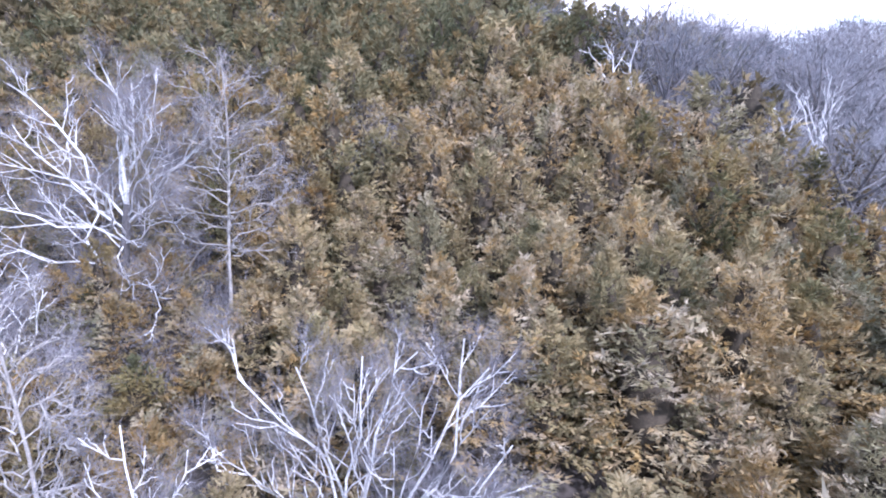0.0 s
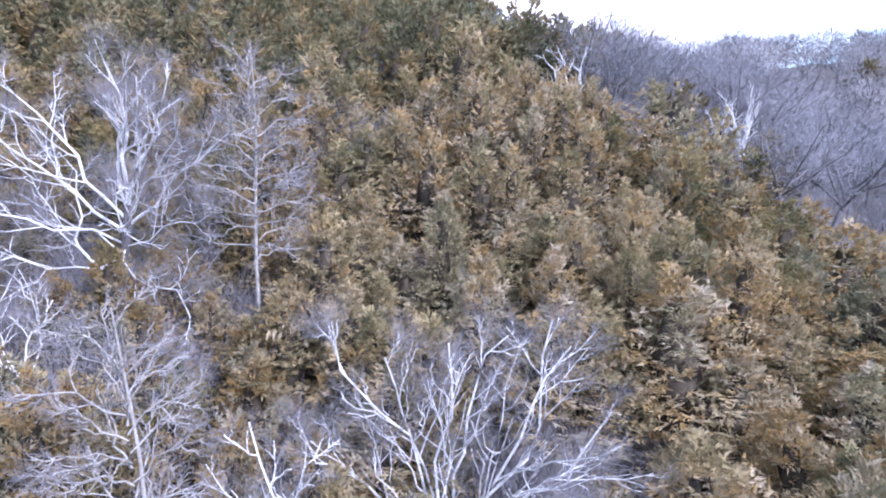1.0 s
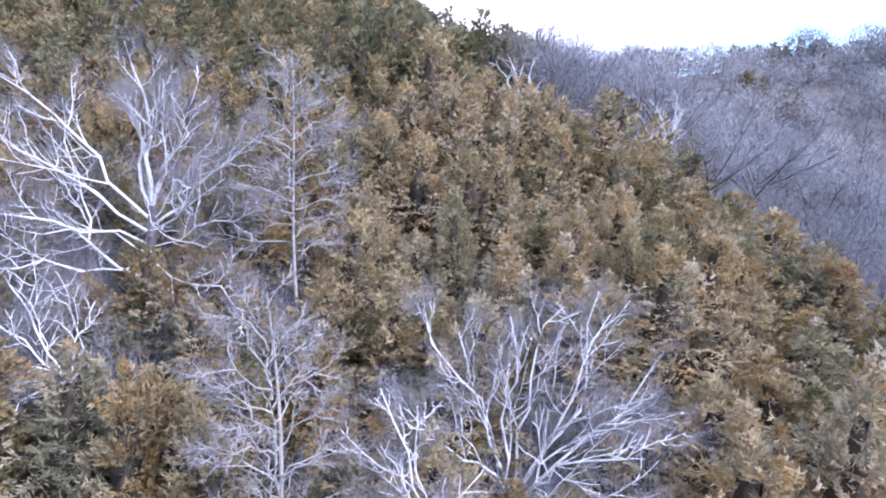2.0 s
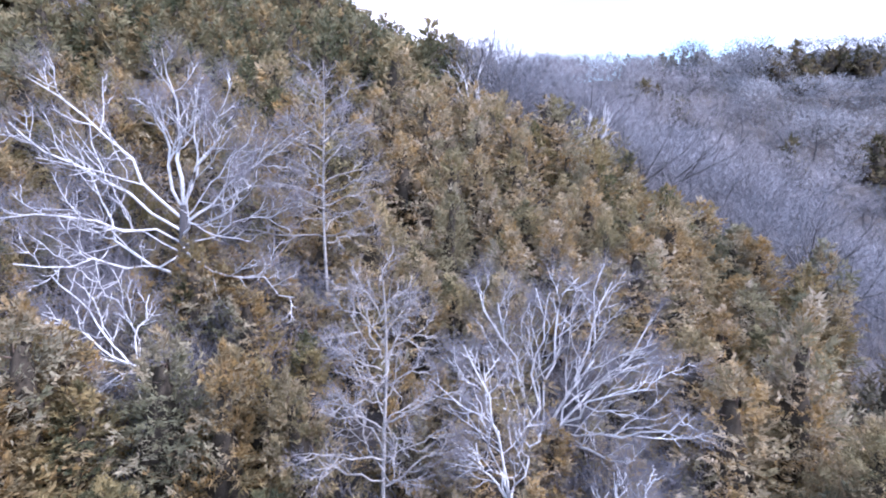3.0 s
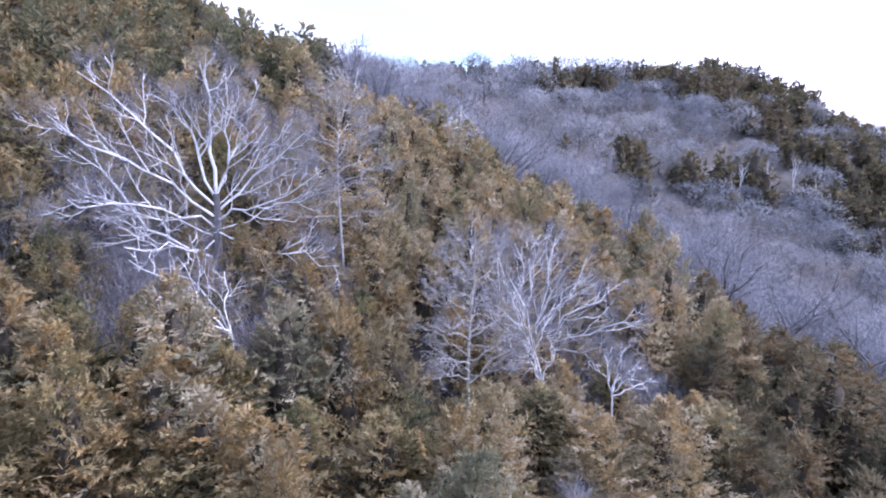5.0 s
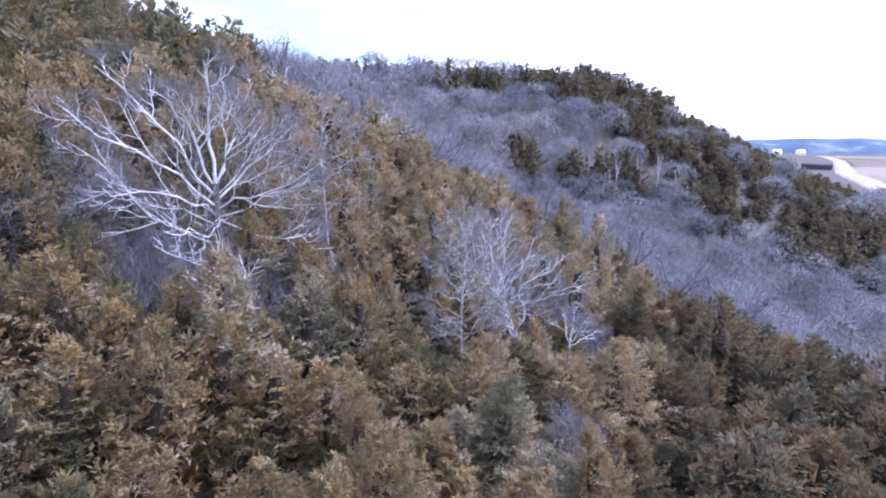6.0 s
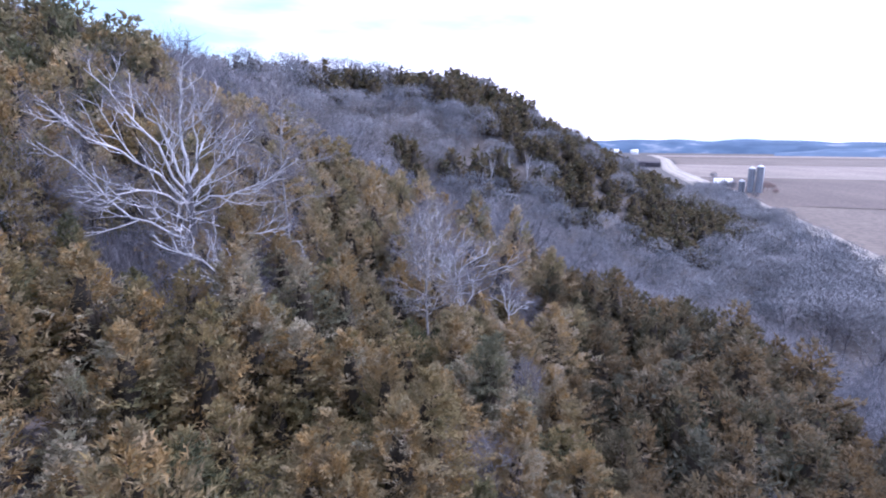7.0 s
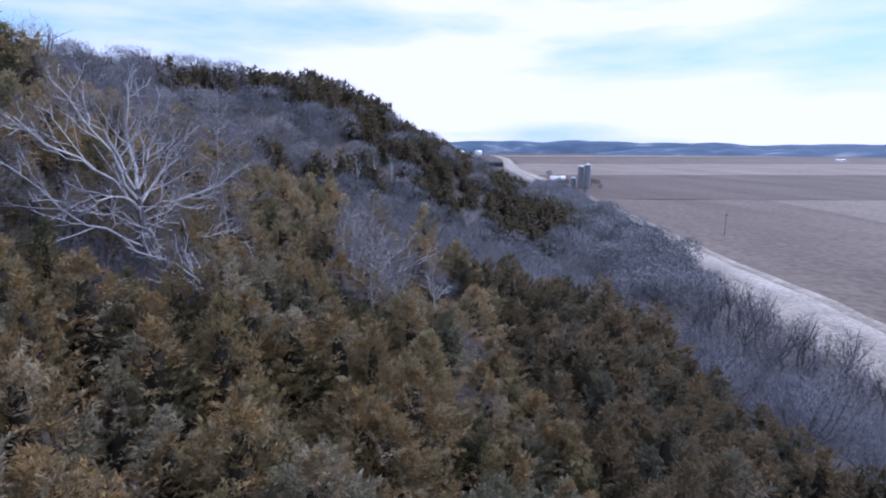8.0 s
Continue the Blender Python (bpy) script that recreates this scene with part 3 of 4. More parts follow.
for name, mats, which, label in (("cedar_wood", CEDAR_MATS, 0, "dense olive and tan cedars on the hillside"), ("rusty_cedar_wood", RUSTY_MATS, 1, "rusty olive cedars in darkened colours on the hillside"),
                                 ("lower_cedar_wood", BROWN_MATS, 2, "dull brown cedars in darkened colours on the lower slope")):
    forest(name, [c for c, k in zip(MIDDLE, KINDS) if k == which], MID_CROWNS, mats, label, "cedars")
forest("hilltop_cedar_wood", UPPER, HIGH_CROWNS, [M_CEDAR_UPPER, M_CEDAR_CORE], "grey-green cedars along the top of the slope", "cedars")


# ---- pale bare trees ----
def limb(heap, twig, start, tip, r0, r1, depth, rng, bow=0.04, sides=6, kids=6, spread=0.95, lift=0.3, twigs=11, twig_len=0.8, twig_w=0.0075, reach=0.46, fade=1.25):
    """A crooked tapered limb with side branches; the last ones end in fine twigs."""
    start, tip = np.asarray(start, float), np.asarray(tip, float)
    ln = float(np.linalg.norm(tip - start))
    n = 8 if depth > 1 else 5
    s = np.linspace(0, 1, n)[:, None]
    pts = start + (tip - start) * s
    pts[:, 2] -= (bow * ln * np.sin(np.pi * s) * (1 - 0.4 * s)).ravel()
    wig = np.cumsum(rng.normal(0, 0.033 * ln + 0.016, (n, 3)), axis=0)
    pts += wig - wig[0] - (wig[-1] - wig[0]) * s
    heap.add(*tube(pts, r0 + (r1 - r0) * s.ravel() ** fade, sides))
    if depth == 0:
        k = twigs
        i = rng.integers(max(1, n // 2 - 1), n, k)
        t = unit(np.gradient(pts, axis=0))[i]
        way = unit(t + rng.normal(0, 0.5, (k, 3)) + (0, 0, 0.25))
        a = pts[i]
        l1 = twig_len * rng.uniform(0.5, 1.2, k)
        twig.add(*slivers(a, way, l1, twig_w * rng.uniform(0.8, 1.3, k), rng))
        mid = a + way * l1[:, None] * rng.uniform(0.3, 0.8, (k, 1))
        for _ in range(2):
            w2 = unit(way + rng.normal(0, 0.55, (k, 3)) + (0, 0, 0.15))
            twig.add(*slivers(mid, w2, twig_len * rng.uniform(0.35, 0.8, k), twig_w * 0.7 * np.ones(k), rng))
        return
    tang = unit(np.gradient(pts, axis=0))
    for j in range(kids):
        u = 0.22 + 0.76 * (j + rng.uniform(0, 0.9)) / kids
        i = u * (n - 1)
        i0 = min(int(i), n - 2)
        a = pts[i0] + (pts[i0 + 1] - pts[i0]) * (i - i0)
        t = tang[i0]
        out = unit(np.cross(t, rng.normal(size=3)))
        way = unit(t + out * spread * rng.uniform(0.6, 1.5) + np.array([0, 0, lift * rng.uniform(0.2, 1.4)]))
        l2 = ln * (reach * (1 - u) + 0.14) * rng.uniform(0.65, 1.35)
        rr = (r0 + (r1 - r0) * u ** fade) * 0.62
        limb(heap, twig, a, a + way * l2, max(rr, 0.018), 0.010, depth - 1, rng, 0.06, 4 if depth > 1 else 3, max(4, kids - 2), spread, lift, twigs, twig_len, twig_w, reach, fade)


def bare_tree(name, place, fork, tips, r, label, category, seed, bark=M_WHITE, depth=2, kids=6, group="pale bare trees", bow=0.0, lift=0.22, twigs=9, twig_len=0.8, trunk_mat=None, limb_r=0.075, spread=0.95, reach=0.46, fade=1.25):
    """A tree with a trunk up to the fork, limbs that reach for the tips and a haze of twigs. Fork and tips are in world metres."""
    rng = np.random.default_rng(seed)
    base = np.array([*place, float(ground_height(*place)) - 0.3])
    ob = root(name, base, label, category, group)
    trunk = Heap()
    top = np.asarray(fork, float) - base
    s = np.linspace(0, 1, 8)[:, None]
    line = top * s + np.array([0.08, -0.05, 0]) * np.sin(3 * s)
    flare = r * (1.25 - 0.45 * s.ravel()) + 0.35 * r * np.exp(-6 * s.ravel())
    trunk.add(*tube(line, flare, 10))
    part("trunk", trunk.mesh("trunk", [trunk_mat or bark], True), ob)
    for tip in tips:
        heap, twig = Heap(), Heap()
        a = line[-1] * rng.uniform(0.86, 1.0)
        if len(tip) > 3:
            a = line[-1] * tip[3] + line[0] * (1 - tip[3])
        d = np.asarray(tip[:3], float) - base
        ln = float(np.linalg.norm(d - a))
        thick = tip[4] if len(tip) > 4 else min(limb_r, 0.02 + limb_r * ln / 5)
        limb(heap, twig, a, d, thick, 0.018, depth, rng, bow, 7, kids, spread, lift, twigs, twig_len, 0.0075, reach, fade)
        arm = part("limb", heap.mesh("limb", [bark], True), ob)
        tagged(part("twig_spray", twig.mesh("twig_spray", [M_TWIG]), arm, "haze of fine lilac-grey twigs"), kind="stuff")
    return ob


bare_tree("white_tree", (-13.9, 22.7), (-13.2, 23.1, 42.9),
          [(-13.5, 22.5, 48.9, 1.0, 0.086), (-11.1, 22.3, 47.8, 0.98, 0.064), (-12.4, 22.9, 47.7, 1.0, 0.050), (-17.9, 24.0, 47.8, 0.88, 0.066), (-18.7, 25.0, 46.2, 0.78, 0.061),
           (-17.2, 27.4, 44.9, 0.4, 0.061), (-14.4, 25.2, 47.2, 0.96, 0.070), (-8.9, 21.7, 45.8, 0.82, 0.064), (-11.4, 17.9, 44.1, 0.74, 0.049), (-19.4, 22.2, 43.2, 0.68, 0.046),
           (-18.6, 20.2, 41.6, 0.58, 0.038), (-10.2, 18.5, 39.6, 0.66, 0.036), (-10.6, 21.2, 46.1, 0.88, 0.031), (-18.0, 25.2, 42.8, 0.6, 0.030),
           (-9.2, 20.0, 42.9, 0.66, 0.028)],
          0.19, "large white-barked bare tree with a broad fan of limbs", "bare tree", 31, trunk_mat=M_DARK_BARK, limb_r=0.07, kids=7, twigs=17, twig_len=0.95, spread=0.95, reach=0.4, fade=1.45)
bare_tree("leaning_white_tree", (-15.6, 19.0), (-15.6, 19.0, 37.9),
          [(-17.8, 21.8, 40.8), (-18.1, 20.4, 39.8), (-18.1, 19.3, 38.8), (-17.4, 18.4, 38.1), (-16.4, 21.4, 40.4), (-14.9, 20.2, 40.0), (-16.7, 17.7, 37.5)],
          0.05, "small white-barked tree leaning over the cedars", "bare tree", 32, depth=2, kids=5, limb_r=0.036, twigs=14)
bare_tree("fan_shaped_white_tree", (-2.9, 12.6), (-2.85, 12.55, 34.3),
          [(-4.3, 13.5, 39.7), (-2.6, 13.4, 40.0), (0.5, 12.5, 40.0), (0.8, 10.8, 39.0), (-1.4, 8.8, 38.2), (-2.2, 7.2, 37.6), (-2.7, 8.5, 35.6), (-5.6, 12.9, 40.7),
           (-0.1, 12.4, 40.8), (-1.2, 12.6, 40.4), (-6.5, 13.1, 38.2), (0.6, 11.4, 37.0)],
          0.14, "white-barked bare tree with a low fan of forked limbs", "bare tree", 33, limb_r=0.05, kids=6, spread=0.72, twigs=23, reach=0.44, fade=1.35)
bare_tree("small_white_tree", (-6.5, 10.1), (-6.6, 9.8, 35.2),
          [(-7.4, 11.1, 39.5), (-7.0, 10.7, 37.6), (-6.3, 11.6, 38.6), (-7.7, 10.0, 37.0), (-5.8, 9.4, 37.2)],
          0.07, "small white bare tree among cedars", "bare tree", 34, kids=5, limb_r=0.034, twigs=14)
bare_tree("white_shrub", (-4.8, 7.3), (-4.8, 7.3, 34.6),
          [(-3.5, 7.2, 36.0), (-3.2, 6.6, 35.4), (-3.4, 6.0, 34.8), (-4.4, 7.9, 36.1), (-4.6, 6.4, 35.5)],
          0.05, "low white-stemmed bare shrub between cedars", "shrub", 35, kids=5, limb_r=0.032, twigs=14)


for n, (x, y) in enumerate(PALE_SHRUBS):
    z = float(ground_height(x, y))
    bare_tree("pale_shrub", (x, y), (x + 0.1, y, z + 0.5), [(x - 1.1, y + 0.7, z + 2.9), (x - 0.4, y - 0.9, z + 3.2), (x + 0.5, y + 0.8, z + 3.5), (x + 1.1, y - 0.4, z + 2.8), (x, y + 0.2, z + 3.8)],
              0.05, "pale grey leafless shrub among the cedars", "shrub", 110 + n, bark=M_TAN_BARK, kids=5, limb_r=0.035, twigs=14)


def straight_tree(name, place, top, reach, label, seed, low, droop, bark=M_TAN_BARK, count=24, r=0.055):
    """A single straight stem with whorled side limbs."""
    rng = np.random.default_rng(seed)
    base = np.array([*place, float(ground_height(*place)) - 0.3])
    ob = root(name, base, label, "bare tree", "pale bare trees")
    h = top - base[2]
    trunk = Heap()
    s = np.linspace(0, 1, 10)[:, None]
    line = np.array([0, 0, h]) * s + 0.15 * np.sin(np.array([5.0, 7.0, 0]) * s + seed)
    trunk.add(*tube(line, r * (1.1 - s.ravel()) + 0.012, 8))
    part("trunk", trunk.mesh("trunk", [bark], True), ob)
    for i in range(count):
        u = low + (0.95 - low) * (i + rng.random()) / count
        az = i * 2.4 + rng.normal(0, 0.3)
        ln = reach * (1 - u) ** 0.6 * rng.uniform(0.7, 1.2) + 0.25
        a = np.array([0, 0, h * u])
        d = a + ln * np.array([math.cos(az), math.sin(az), 0.25 + 0.7 * u - droop * (1 - u)])
        heap, twig = Heap(), Heap()
        limb(heap, twig, a, d, 0.012 + 0.009 * ln, 0.007, 2 if ln > 1.2 else 1, rng, -0.08, 4, 5, 0.8, 0.1, 5, 0.5, 0.009)
        arm = part("limb", heap.mesh("limb", [bark]), ob)
        tagged(part("twig_spray", twig.mesh("twig_spray", [M_TWIG]), arm, "fine grey twigs"), kind="stuff")
    return ob


straight_tree("straight_grey_tree", (-8.1, 20.4), 48.6, 3.6, "straight pale grey bare tree with drooping limbs", 41, 0.35, 0.7, count=34, r=0.065)
straight_tree("slender_grey_tree", (-9.85, 11.5), 42.2, 3.0, "slender pale grey bare tree among cedars", 42, 0.36, 0.25, count=30, r=0.07)
for n, (x, y, h) in enumerate(((129, 21.5, 8.5), (133, 19, 9.5), (140, 13.5, 9), (146, 8, 9.5), (151, 3, 8.5))):
    z = float(ground_height(x, y))
    bare_tree("pale_pole_tree", (x, y), (x, y, z + 4), [(x - 1.0, y + 0.8, z + h), (x + 0.9, y + 0.4, z + h + 0.6), (x + 0.1, y - 1.0, z + h - 0.5)], 0.13,
              "pale-stemmed bare tree on the farther slope", "bare tree", 80 + n, depth=1, kids=7, limb_r=0.10, bow=0.02, twigs=24, twig_len=1.6)
for n, (x, y, top) in enumerate(((22.3, 35.0, 48.4), (23.6, 34.4, 49.4), (25.4, 36.2, 49.0))):
    z = float(ground_height(x, y))
    bare_tree("pale_pole_tree", (x, y), (x + 0.2, y, z + 3.6), [(x + 1.2, y + 0.5, top), (x - 0.7, y + 0.6, top - 0.7), (x + 0.4, y - 0.8, top - 1.4)], 0.12,
              "pale-stemmed bare tree at the edge of the cedars", "bare tree", 130 + n, kids=4, limb_r=0.08, bow=0.02, twigs=6)
bare_tree("pale_pole_tree", (13.4, 40.4), (13.4, 40.5, 47.6), [(14.6, 40.9, 52.6), (11.0, 41.0, 52.2), (12.4, 41.6, 52.8), (14.0, 40.6, 51.2)], 0.12,
          "pale forked stems above the cedar edge", "bare tree", 36, kids=4, limb_r=0.10, bow=0.02, twigs=4)


# ---- grey bare woods ----
def grey_crown(seed, limbs, twigs, twig_len, twig_w, height=10.0, wide=3.2, sides=3, forks=2, haze_in=0.55, low=-0.2):
    """A broad rounded bare crown: a trunk with arching forked limbs, and fine twigs that crowd in a lumpy dome."""
    rng = np.random.default_rng(seed)
    wood, haze = Heap(), Heap()
    z = np.linspace(-0.4, height * 0.38, 4)
    line = np.stack([0.12 * np.sin(z + seed), 0.12 * np.cos(z * 1.2 + seed), z], -1)
    wood.add(*tube(line, [0.2, 0.17, 0.14, 0.11], max(4, sides)))
    hub = np.array([0, 0, height * 0.38])
    for i in range(limbs):
        az = i * 2.4 + rng.normal(0, 0.3)
        a = line[0] + (line[-1] - line[0]) * rng.uniform(0.55, 1.0)
        reach = wide * rng.uniform(0.35, 0.92)
        d = np.array([math.cos(az) * reach, math.sin(az) * reach, height * (0.95 - 0.45 * (reach / wide) ** 2) * rng.uniform(0.88, 1.0)])
        s = np.linspace(0, 1, 5)[:, None]
        bend = np.cumsum(rng.normal(0, 0.22, (5, 3)), axis=0)
        pts = a + (d - a) * s + np.array([math.cos(az), math.sin(az), 0.5]) * 0.4 * np.sin(np.pi * s) + (bend - bend[0]) * s
        wood.add(*tube(pts, [0.10, 0.085, 0.06, 0.035, 0.01], sides))
        for _ in range(forks):
            w = unit(rng.normal(0, 0.8, 3) + unit(d - a) + (0, 0, 0.3)) * rng.uniform(1.0, 2.4)
            b = pts[rng.integers(1, 4)]
            wood.add(*tube(np.stack([b, b + w * 0.5 + rng.normal(0, 0.12, 3), b + w]), [0.045, 0.028, 0.006], 3))
    q = unit(rng.normal(size=(twigs, 3)) + (0, 0, 0.3))
    q[:, 2] = np.where(q[:, 2] < low, -q[:, 2], q[:, 2])
    az, lat = np.arctan2(q[:, 1], q[:, 0]), q[:, 2]
    lumps = 1 + 0.13 * np.sin(4 * az + seed) * np.cos(5 * lat + seed) + 0.08 * np.sin(9 * az + 2 * seed) * np.cos(8 * lat)
    deep = rng.uniform(haze_in ** 2, 1.0, twigs) ** 0.5
    a = hub + q * (wide * 0.9, wide * 0.9, height * 0.5) * (lumps * deep)[:, None]
    face = unit(q * (1, 1, 1.3))
    way = unit(np.cross(face, rng.normal(size=(twigs, 3))) * 0.75 + face * 0.6 + rng.normal(0, 0.2, (twigs, 3)) + (0, 0, 0.3))
    length, width = twig_len * rng.uniform(0.5, 1.25, twigs), twig_w * rng.uniform(0.7, 1.4, twigs)
    side = unit(np.cross(way, face + rng.normal(0, 0.16, (twigs, 3)))) * width[:, None] / 2
    haze.add(np.stack([a - side, a + side, a + way * length[:, None]], 1).reshape(-1, 3), np.arange(3 * twigs).reshape(-1, 3), 1)
    return wood, haze


def joined(pair):
    (v, f, m), (v2, f2, m2) = pair[0].arrays(), pair[1].arrays()
    return np.concatenate([v, v2]), np.concatenate([f, f2 + len(v)]), np.concatenate([m, m2]), np.full(len(v) + len(v2), 0.5)


GREY_MATS = [M_MID_BARK, M_GREY_TWIG]
GREY_NEAR = []
for seed, h, w in ((61, 9.5, 4.4), (62, 10.5, 4.8), (63, 8.5, 4.0), (64, 9.5, 5.2)):
    wood, haze = grey_crown(seed, 8, 3000, 0.75, 0.024, h, w, 4, 5, 0.35, -0.35)
    GREY_NEAR.append((wood.mesh("bare_trunk", GREY_MATS), haze.mesh("bare_crown", GREY_MATS)))
GREY_MID = [joined(grey_crown(k, 6, 1250, 0.8, 0.06, h, w, 3, 3, 0.5, -0.35)) for k, h, w in ((75, 9.5, 5.2), (76, 10.5, 5.8), (77, 9, 4.6))]
GREY_FAR = [joined(grey_crown(k, 3, 1250, 0.9, 0.125, h, w, 3, 1, 0.65, -0.6)) for k, h, w in ((71, 10.5, 6.6), (72, 11.5, 7.2), (73, 9.5, 5.8), (74, 11, 6.8))]


FAR_PATCHES = [(98, 50, 7), (114, 37, 10), (126, 26, 10), (138, 15, 9), (150, 72, 9), (92, 78, 7), (120, 78, 6)]


def nose_wood(x, y):
    """Where cedars stand on the farther spur: its nose and crest, and a few patches of its flank."""
    west = np.interp(y, [-110, -80, -60, -45, -20, -5, 11, 16, 35, 60, 80], [205, 194, 168, 150, 136, 138, 152, 165, 166, 142, 132])
    if x > west + 9 * patchy(x, y, 8.0, 3.0) and (y < 45 or patchy(x, y, 10, 1.0) > -0.3):
        return patchy(x, y, 4.0, 6.0) < 0.6
    return any(math.hypot(x - px, 1.6 * (y - py)) < r * (1 + 0.4 * patchy(x, y, 4.0, 2.0)) for px, py, r in FAR_PATCHES)


def woods():
    grey, far_cedar, near = [], [], []
    for x, y in np.concatenate([scatter(-70, 60, -90, 110, 5.4, 0.42, rng), scatter(-70, 60, -150, -90, 6.0, 0.4, rng), scatter(60.5, 101, -150, 125, 6.4, 0.42, rng), scatter(101, 400, -175, 125, 7.6, 0.42, rng)]):
        if y < road_point(x, 0)[1] + (24 if x < 165 else 9) + rng.uniform(0, 6) or x > np.interp(y, [-110, -60, -10, 40, 90], [345, 262, 232, 215, 206]) + 30:
            continue
        in_cedars = x < cedar_edge(y) + 2.0 and y > np.interp(x, [-60, -8, 0, 14], [-20, -21, -20, -14]) - 1.5 and y < 76
        if (x < -12 and y < -24 or x < 45 and y > 84) and rng.random() < 0.7:
            continue
        if in_cedars:
            if y > 37 and patchy(x, y, 5.0, 1.0) > 0.55:
                near.append((x, y, rng.uniform(0.45, 0.65)))
            continue
        if x > 60 and nose_wood(x, y):
            far_cedar.append((x, y, rng.uniform(1.05, 1.5) * (1.5 if 5 < y < 48 else 1.1)))
            if rng.random() < 0.9:
                for _ in range(3):
                    far_cedar.append((x + 2.4 * rng.normal(), y + 2.4 * rng.normal(), rng.uniform(0.9, 1.4)))
            continue
        if x < 90 and rng.random() < 0.06:
            far_cedar.append((x, y, rng.uniform(0.8, 1.1)))
            continue
        if x > 70 and 55 < y < 125 and rng.random() < 0.15:
            grey.append((x + 3 * rng.normal(), y + 3 * rng.normal(), rng.uniform(0.45, 0.6)))
        size = rng.choice([rng.uniform(0.6, 0.8), rng.uniform(0.85, 1.15)], p=[0.3, 0.7]) * (1.25 if y < -60 else 1.0)
        (near if x < 58 and -62 < y < 75 else grey).append((x, y, size))
    near += [(-4.7, 33.3, 0.5), (-3.6, 33.9, 0.42), (-2.6, 43.8, 0.6), (-5.9, 31.4, 0.4), (-1.2, 35.0, 0.4), (-8.5, 27.5, 0.5), (-16.0, 30.0, 0.6), (-20.0, 28.0, 0.55)]
    for x in np.arange(60, 640, 6.0):
        for _ in range(3 if x > 150 else 1):
            px, py = road_point(x + rng.normal(0, 2), -rng.uniform(8 if x > 165 else 22, 32 if x < 420 else 20))
            grey.append((px, py, rng.uniform(0.92, 1.25) if 140 < x < 560 else rng.uniform(0.75, 1.05) if x < 140 else rng.uniform(0.5, 0.8)))
    return grey, far_cedar, near


GREY, FAR_CEDAR, NEAR_GREY = woods()
FAR_CEDAR += OUT_OF_WAY
NEAR_GREY.sort(key=lambda p: math.hypot(p[0] + 15, p[1] - 8))


def place_grey():
    firsts = {}
    for x, y, size in NEAR_GREY[:290]:
        kind = int(rng.integers(0, len(GREY_NEAR)))
        m = pose(x, y, float(ground_height(x, y)) - 0.1, rng.normal(0, 5), rng.normal(7, 7), 0) @ Matrix.Rotation(rng.uniform(0, 6.283), 4, "Z")
        m = m @ Matrix.Diagonal((size * rng.uniform(0.85, 1.15), size * rng.uniform(0.85, 1.15), size, 1))
        if kind not in firsts:
            ob = root("bare_tree", (0, 0, 0), "grey leafless tree with a rounded haze of twigs", "bare tree", "bare trees in the hollow")
            part("trunk", GREY_NEAR[kind][0], ob, "dark grey trunk and limbs")
            part("crown", GREY_NEAR[kind][1], ob)
            ob.matrix_basis = m
            firsts[kind] = ob
        else:
            copy_thing(firsts[kind], Matrix()).matrix_basis = m


place_grey()
GREY += NEAR_GREY[290:]
forest("bare_wood", [g for g in GREY if g[0] >= 105], GREY_FAR, [M_DARK_BARK, M_FAR_TWIG], "lilac-grey leafless woods on the farther hill", "bare woods")
GREY_TALL = [joined(grey_crown(k, 7, 520, 1.1, 0.06, h, w, 3, 3, 0.3, -0.7)) for k, h, w in ((78, 12, 2.6), (79, 11, 3.0), (80, 13, 2.4))]
ROADSIDE = [g for g in GREY if g[0] < 105 and g[1] < -55 - 8 * patchy(g[0], g[1], 7.0, 2.0)]
forest("roadside_wood", ROADSIDE, GREY_TALL, [M_DARK_BARK, M_HOLLOW_TWIG], "tall grey leafless trees along the foot of the hill", "bare woods")
forest("hollow_wood", [g for g in GREY if g[0] < 105 and g not in ROADSIDE], GREY_MID, [M_DARK_BARK, M_HOLLOW_TWIG], "grey leafless woods in the hollow and by the road", "bare woods")
forest("far_cedar_wood", FAR_CEDAR, FAR_CROWNS, [M_CEDAR_GREEN, M_CEDAR_CORE], "olive cedars along the farther spur, shade put into their colour", "cedars")


# ---- brushwood in the clearings ----
def brush():
    starts = []
    for cx, cy, r, s in CLEARINGS:
        n = int(170 * r)
        a, d = rng.uniform(0, 6.283, n), r * 1.25 * np.sqrt(rng.random(n))
        starts.append(np.stack([cx + d * np.cos(a), cy + d * np.sin(a)], -1))
    q = scatter(4, 60, -45, 60, 1.0, 0.5, rng)
    starts.append(q[(q[:, 0] > cedar_edge(q[:, 1]) - 1.0)])
    starts.append(starts[-1] + rng.normal(0, 0.25, starts[-1].shape))
    p = np.concatenate(starts)
    base = np.column_stack([p, ground_height(p[:, 0], p[:, 1])])
    tall = rng.uniform(0.7, 2.4, len(p)) * (1 + 0.8 * (p[:, 0] > 4) * (rng.random(len(p)) < 0.5))
    way = unit(rng.normal(0, 0.28, (len(p), 3)) + (0, 0, 1))
    heap = Heap()
    heap.add(*slivers(base, way, tall, 0.035 * np.ones(len(p)), rng))
    for _ in range(9):
        u = rng.uniform(0.35, 0.95, (len(p), 1))
        heap.add(*slivers(base + way * tall[:, None] * u, unit(way + rng.normal(0, 0.55, way.shape)), 0.85 * rng.uniform(0.4, 1.2, len(p)), 0.02 * np.ones(len(p)), rng))
    return tagged(new("brushwood", heap.mesh("brushwood", [M_TWIG])), "lilac-grey leafless brushwood round the pale trees", "brush", kind="stuff")


brush()


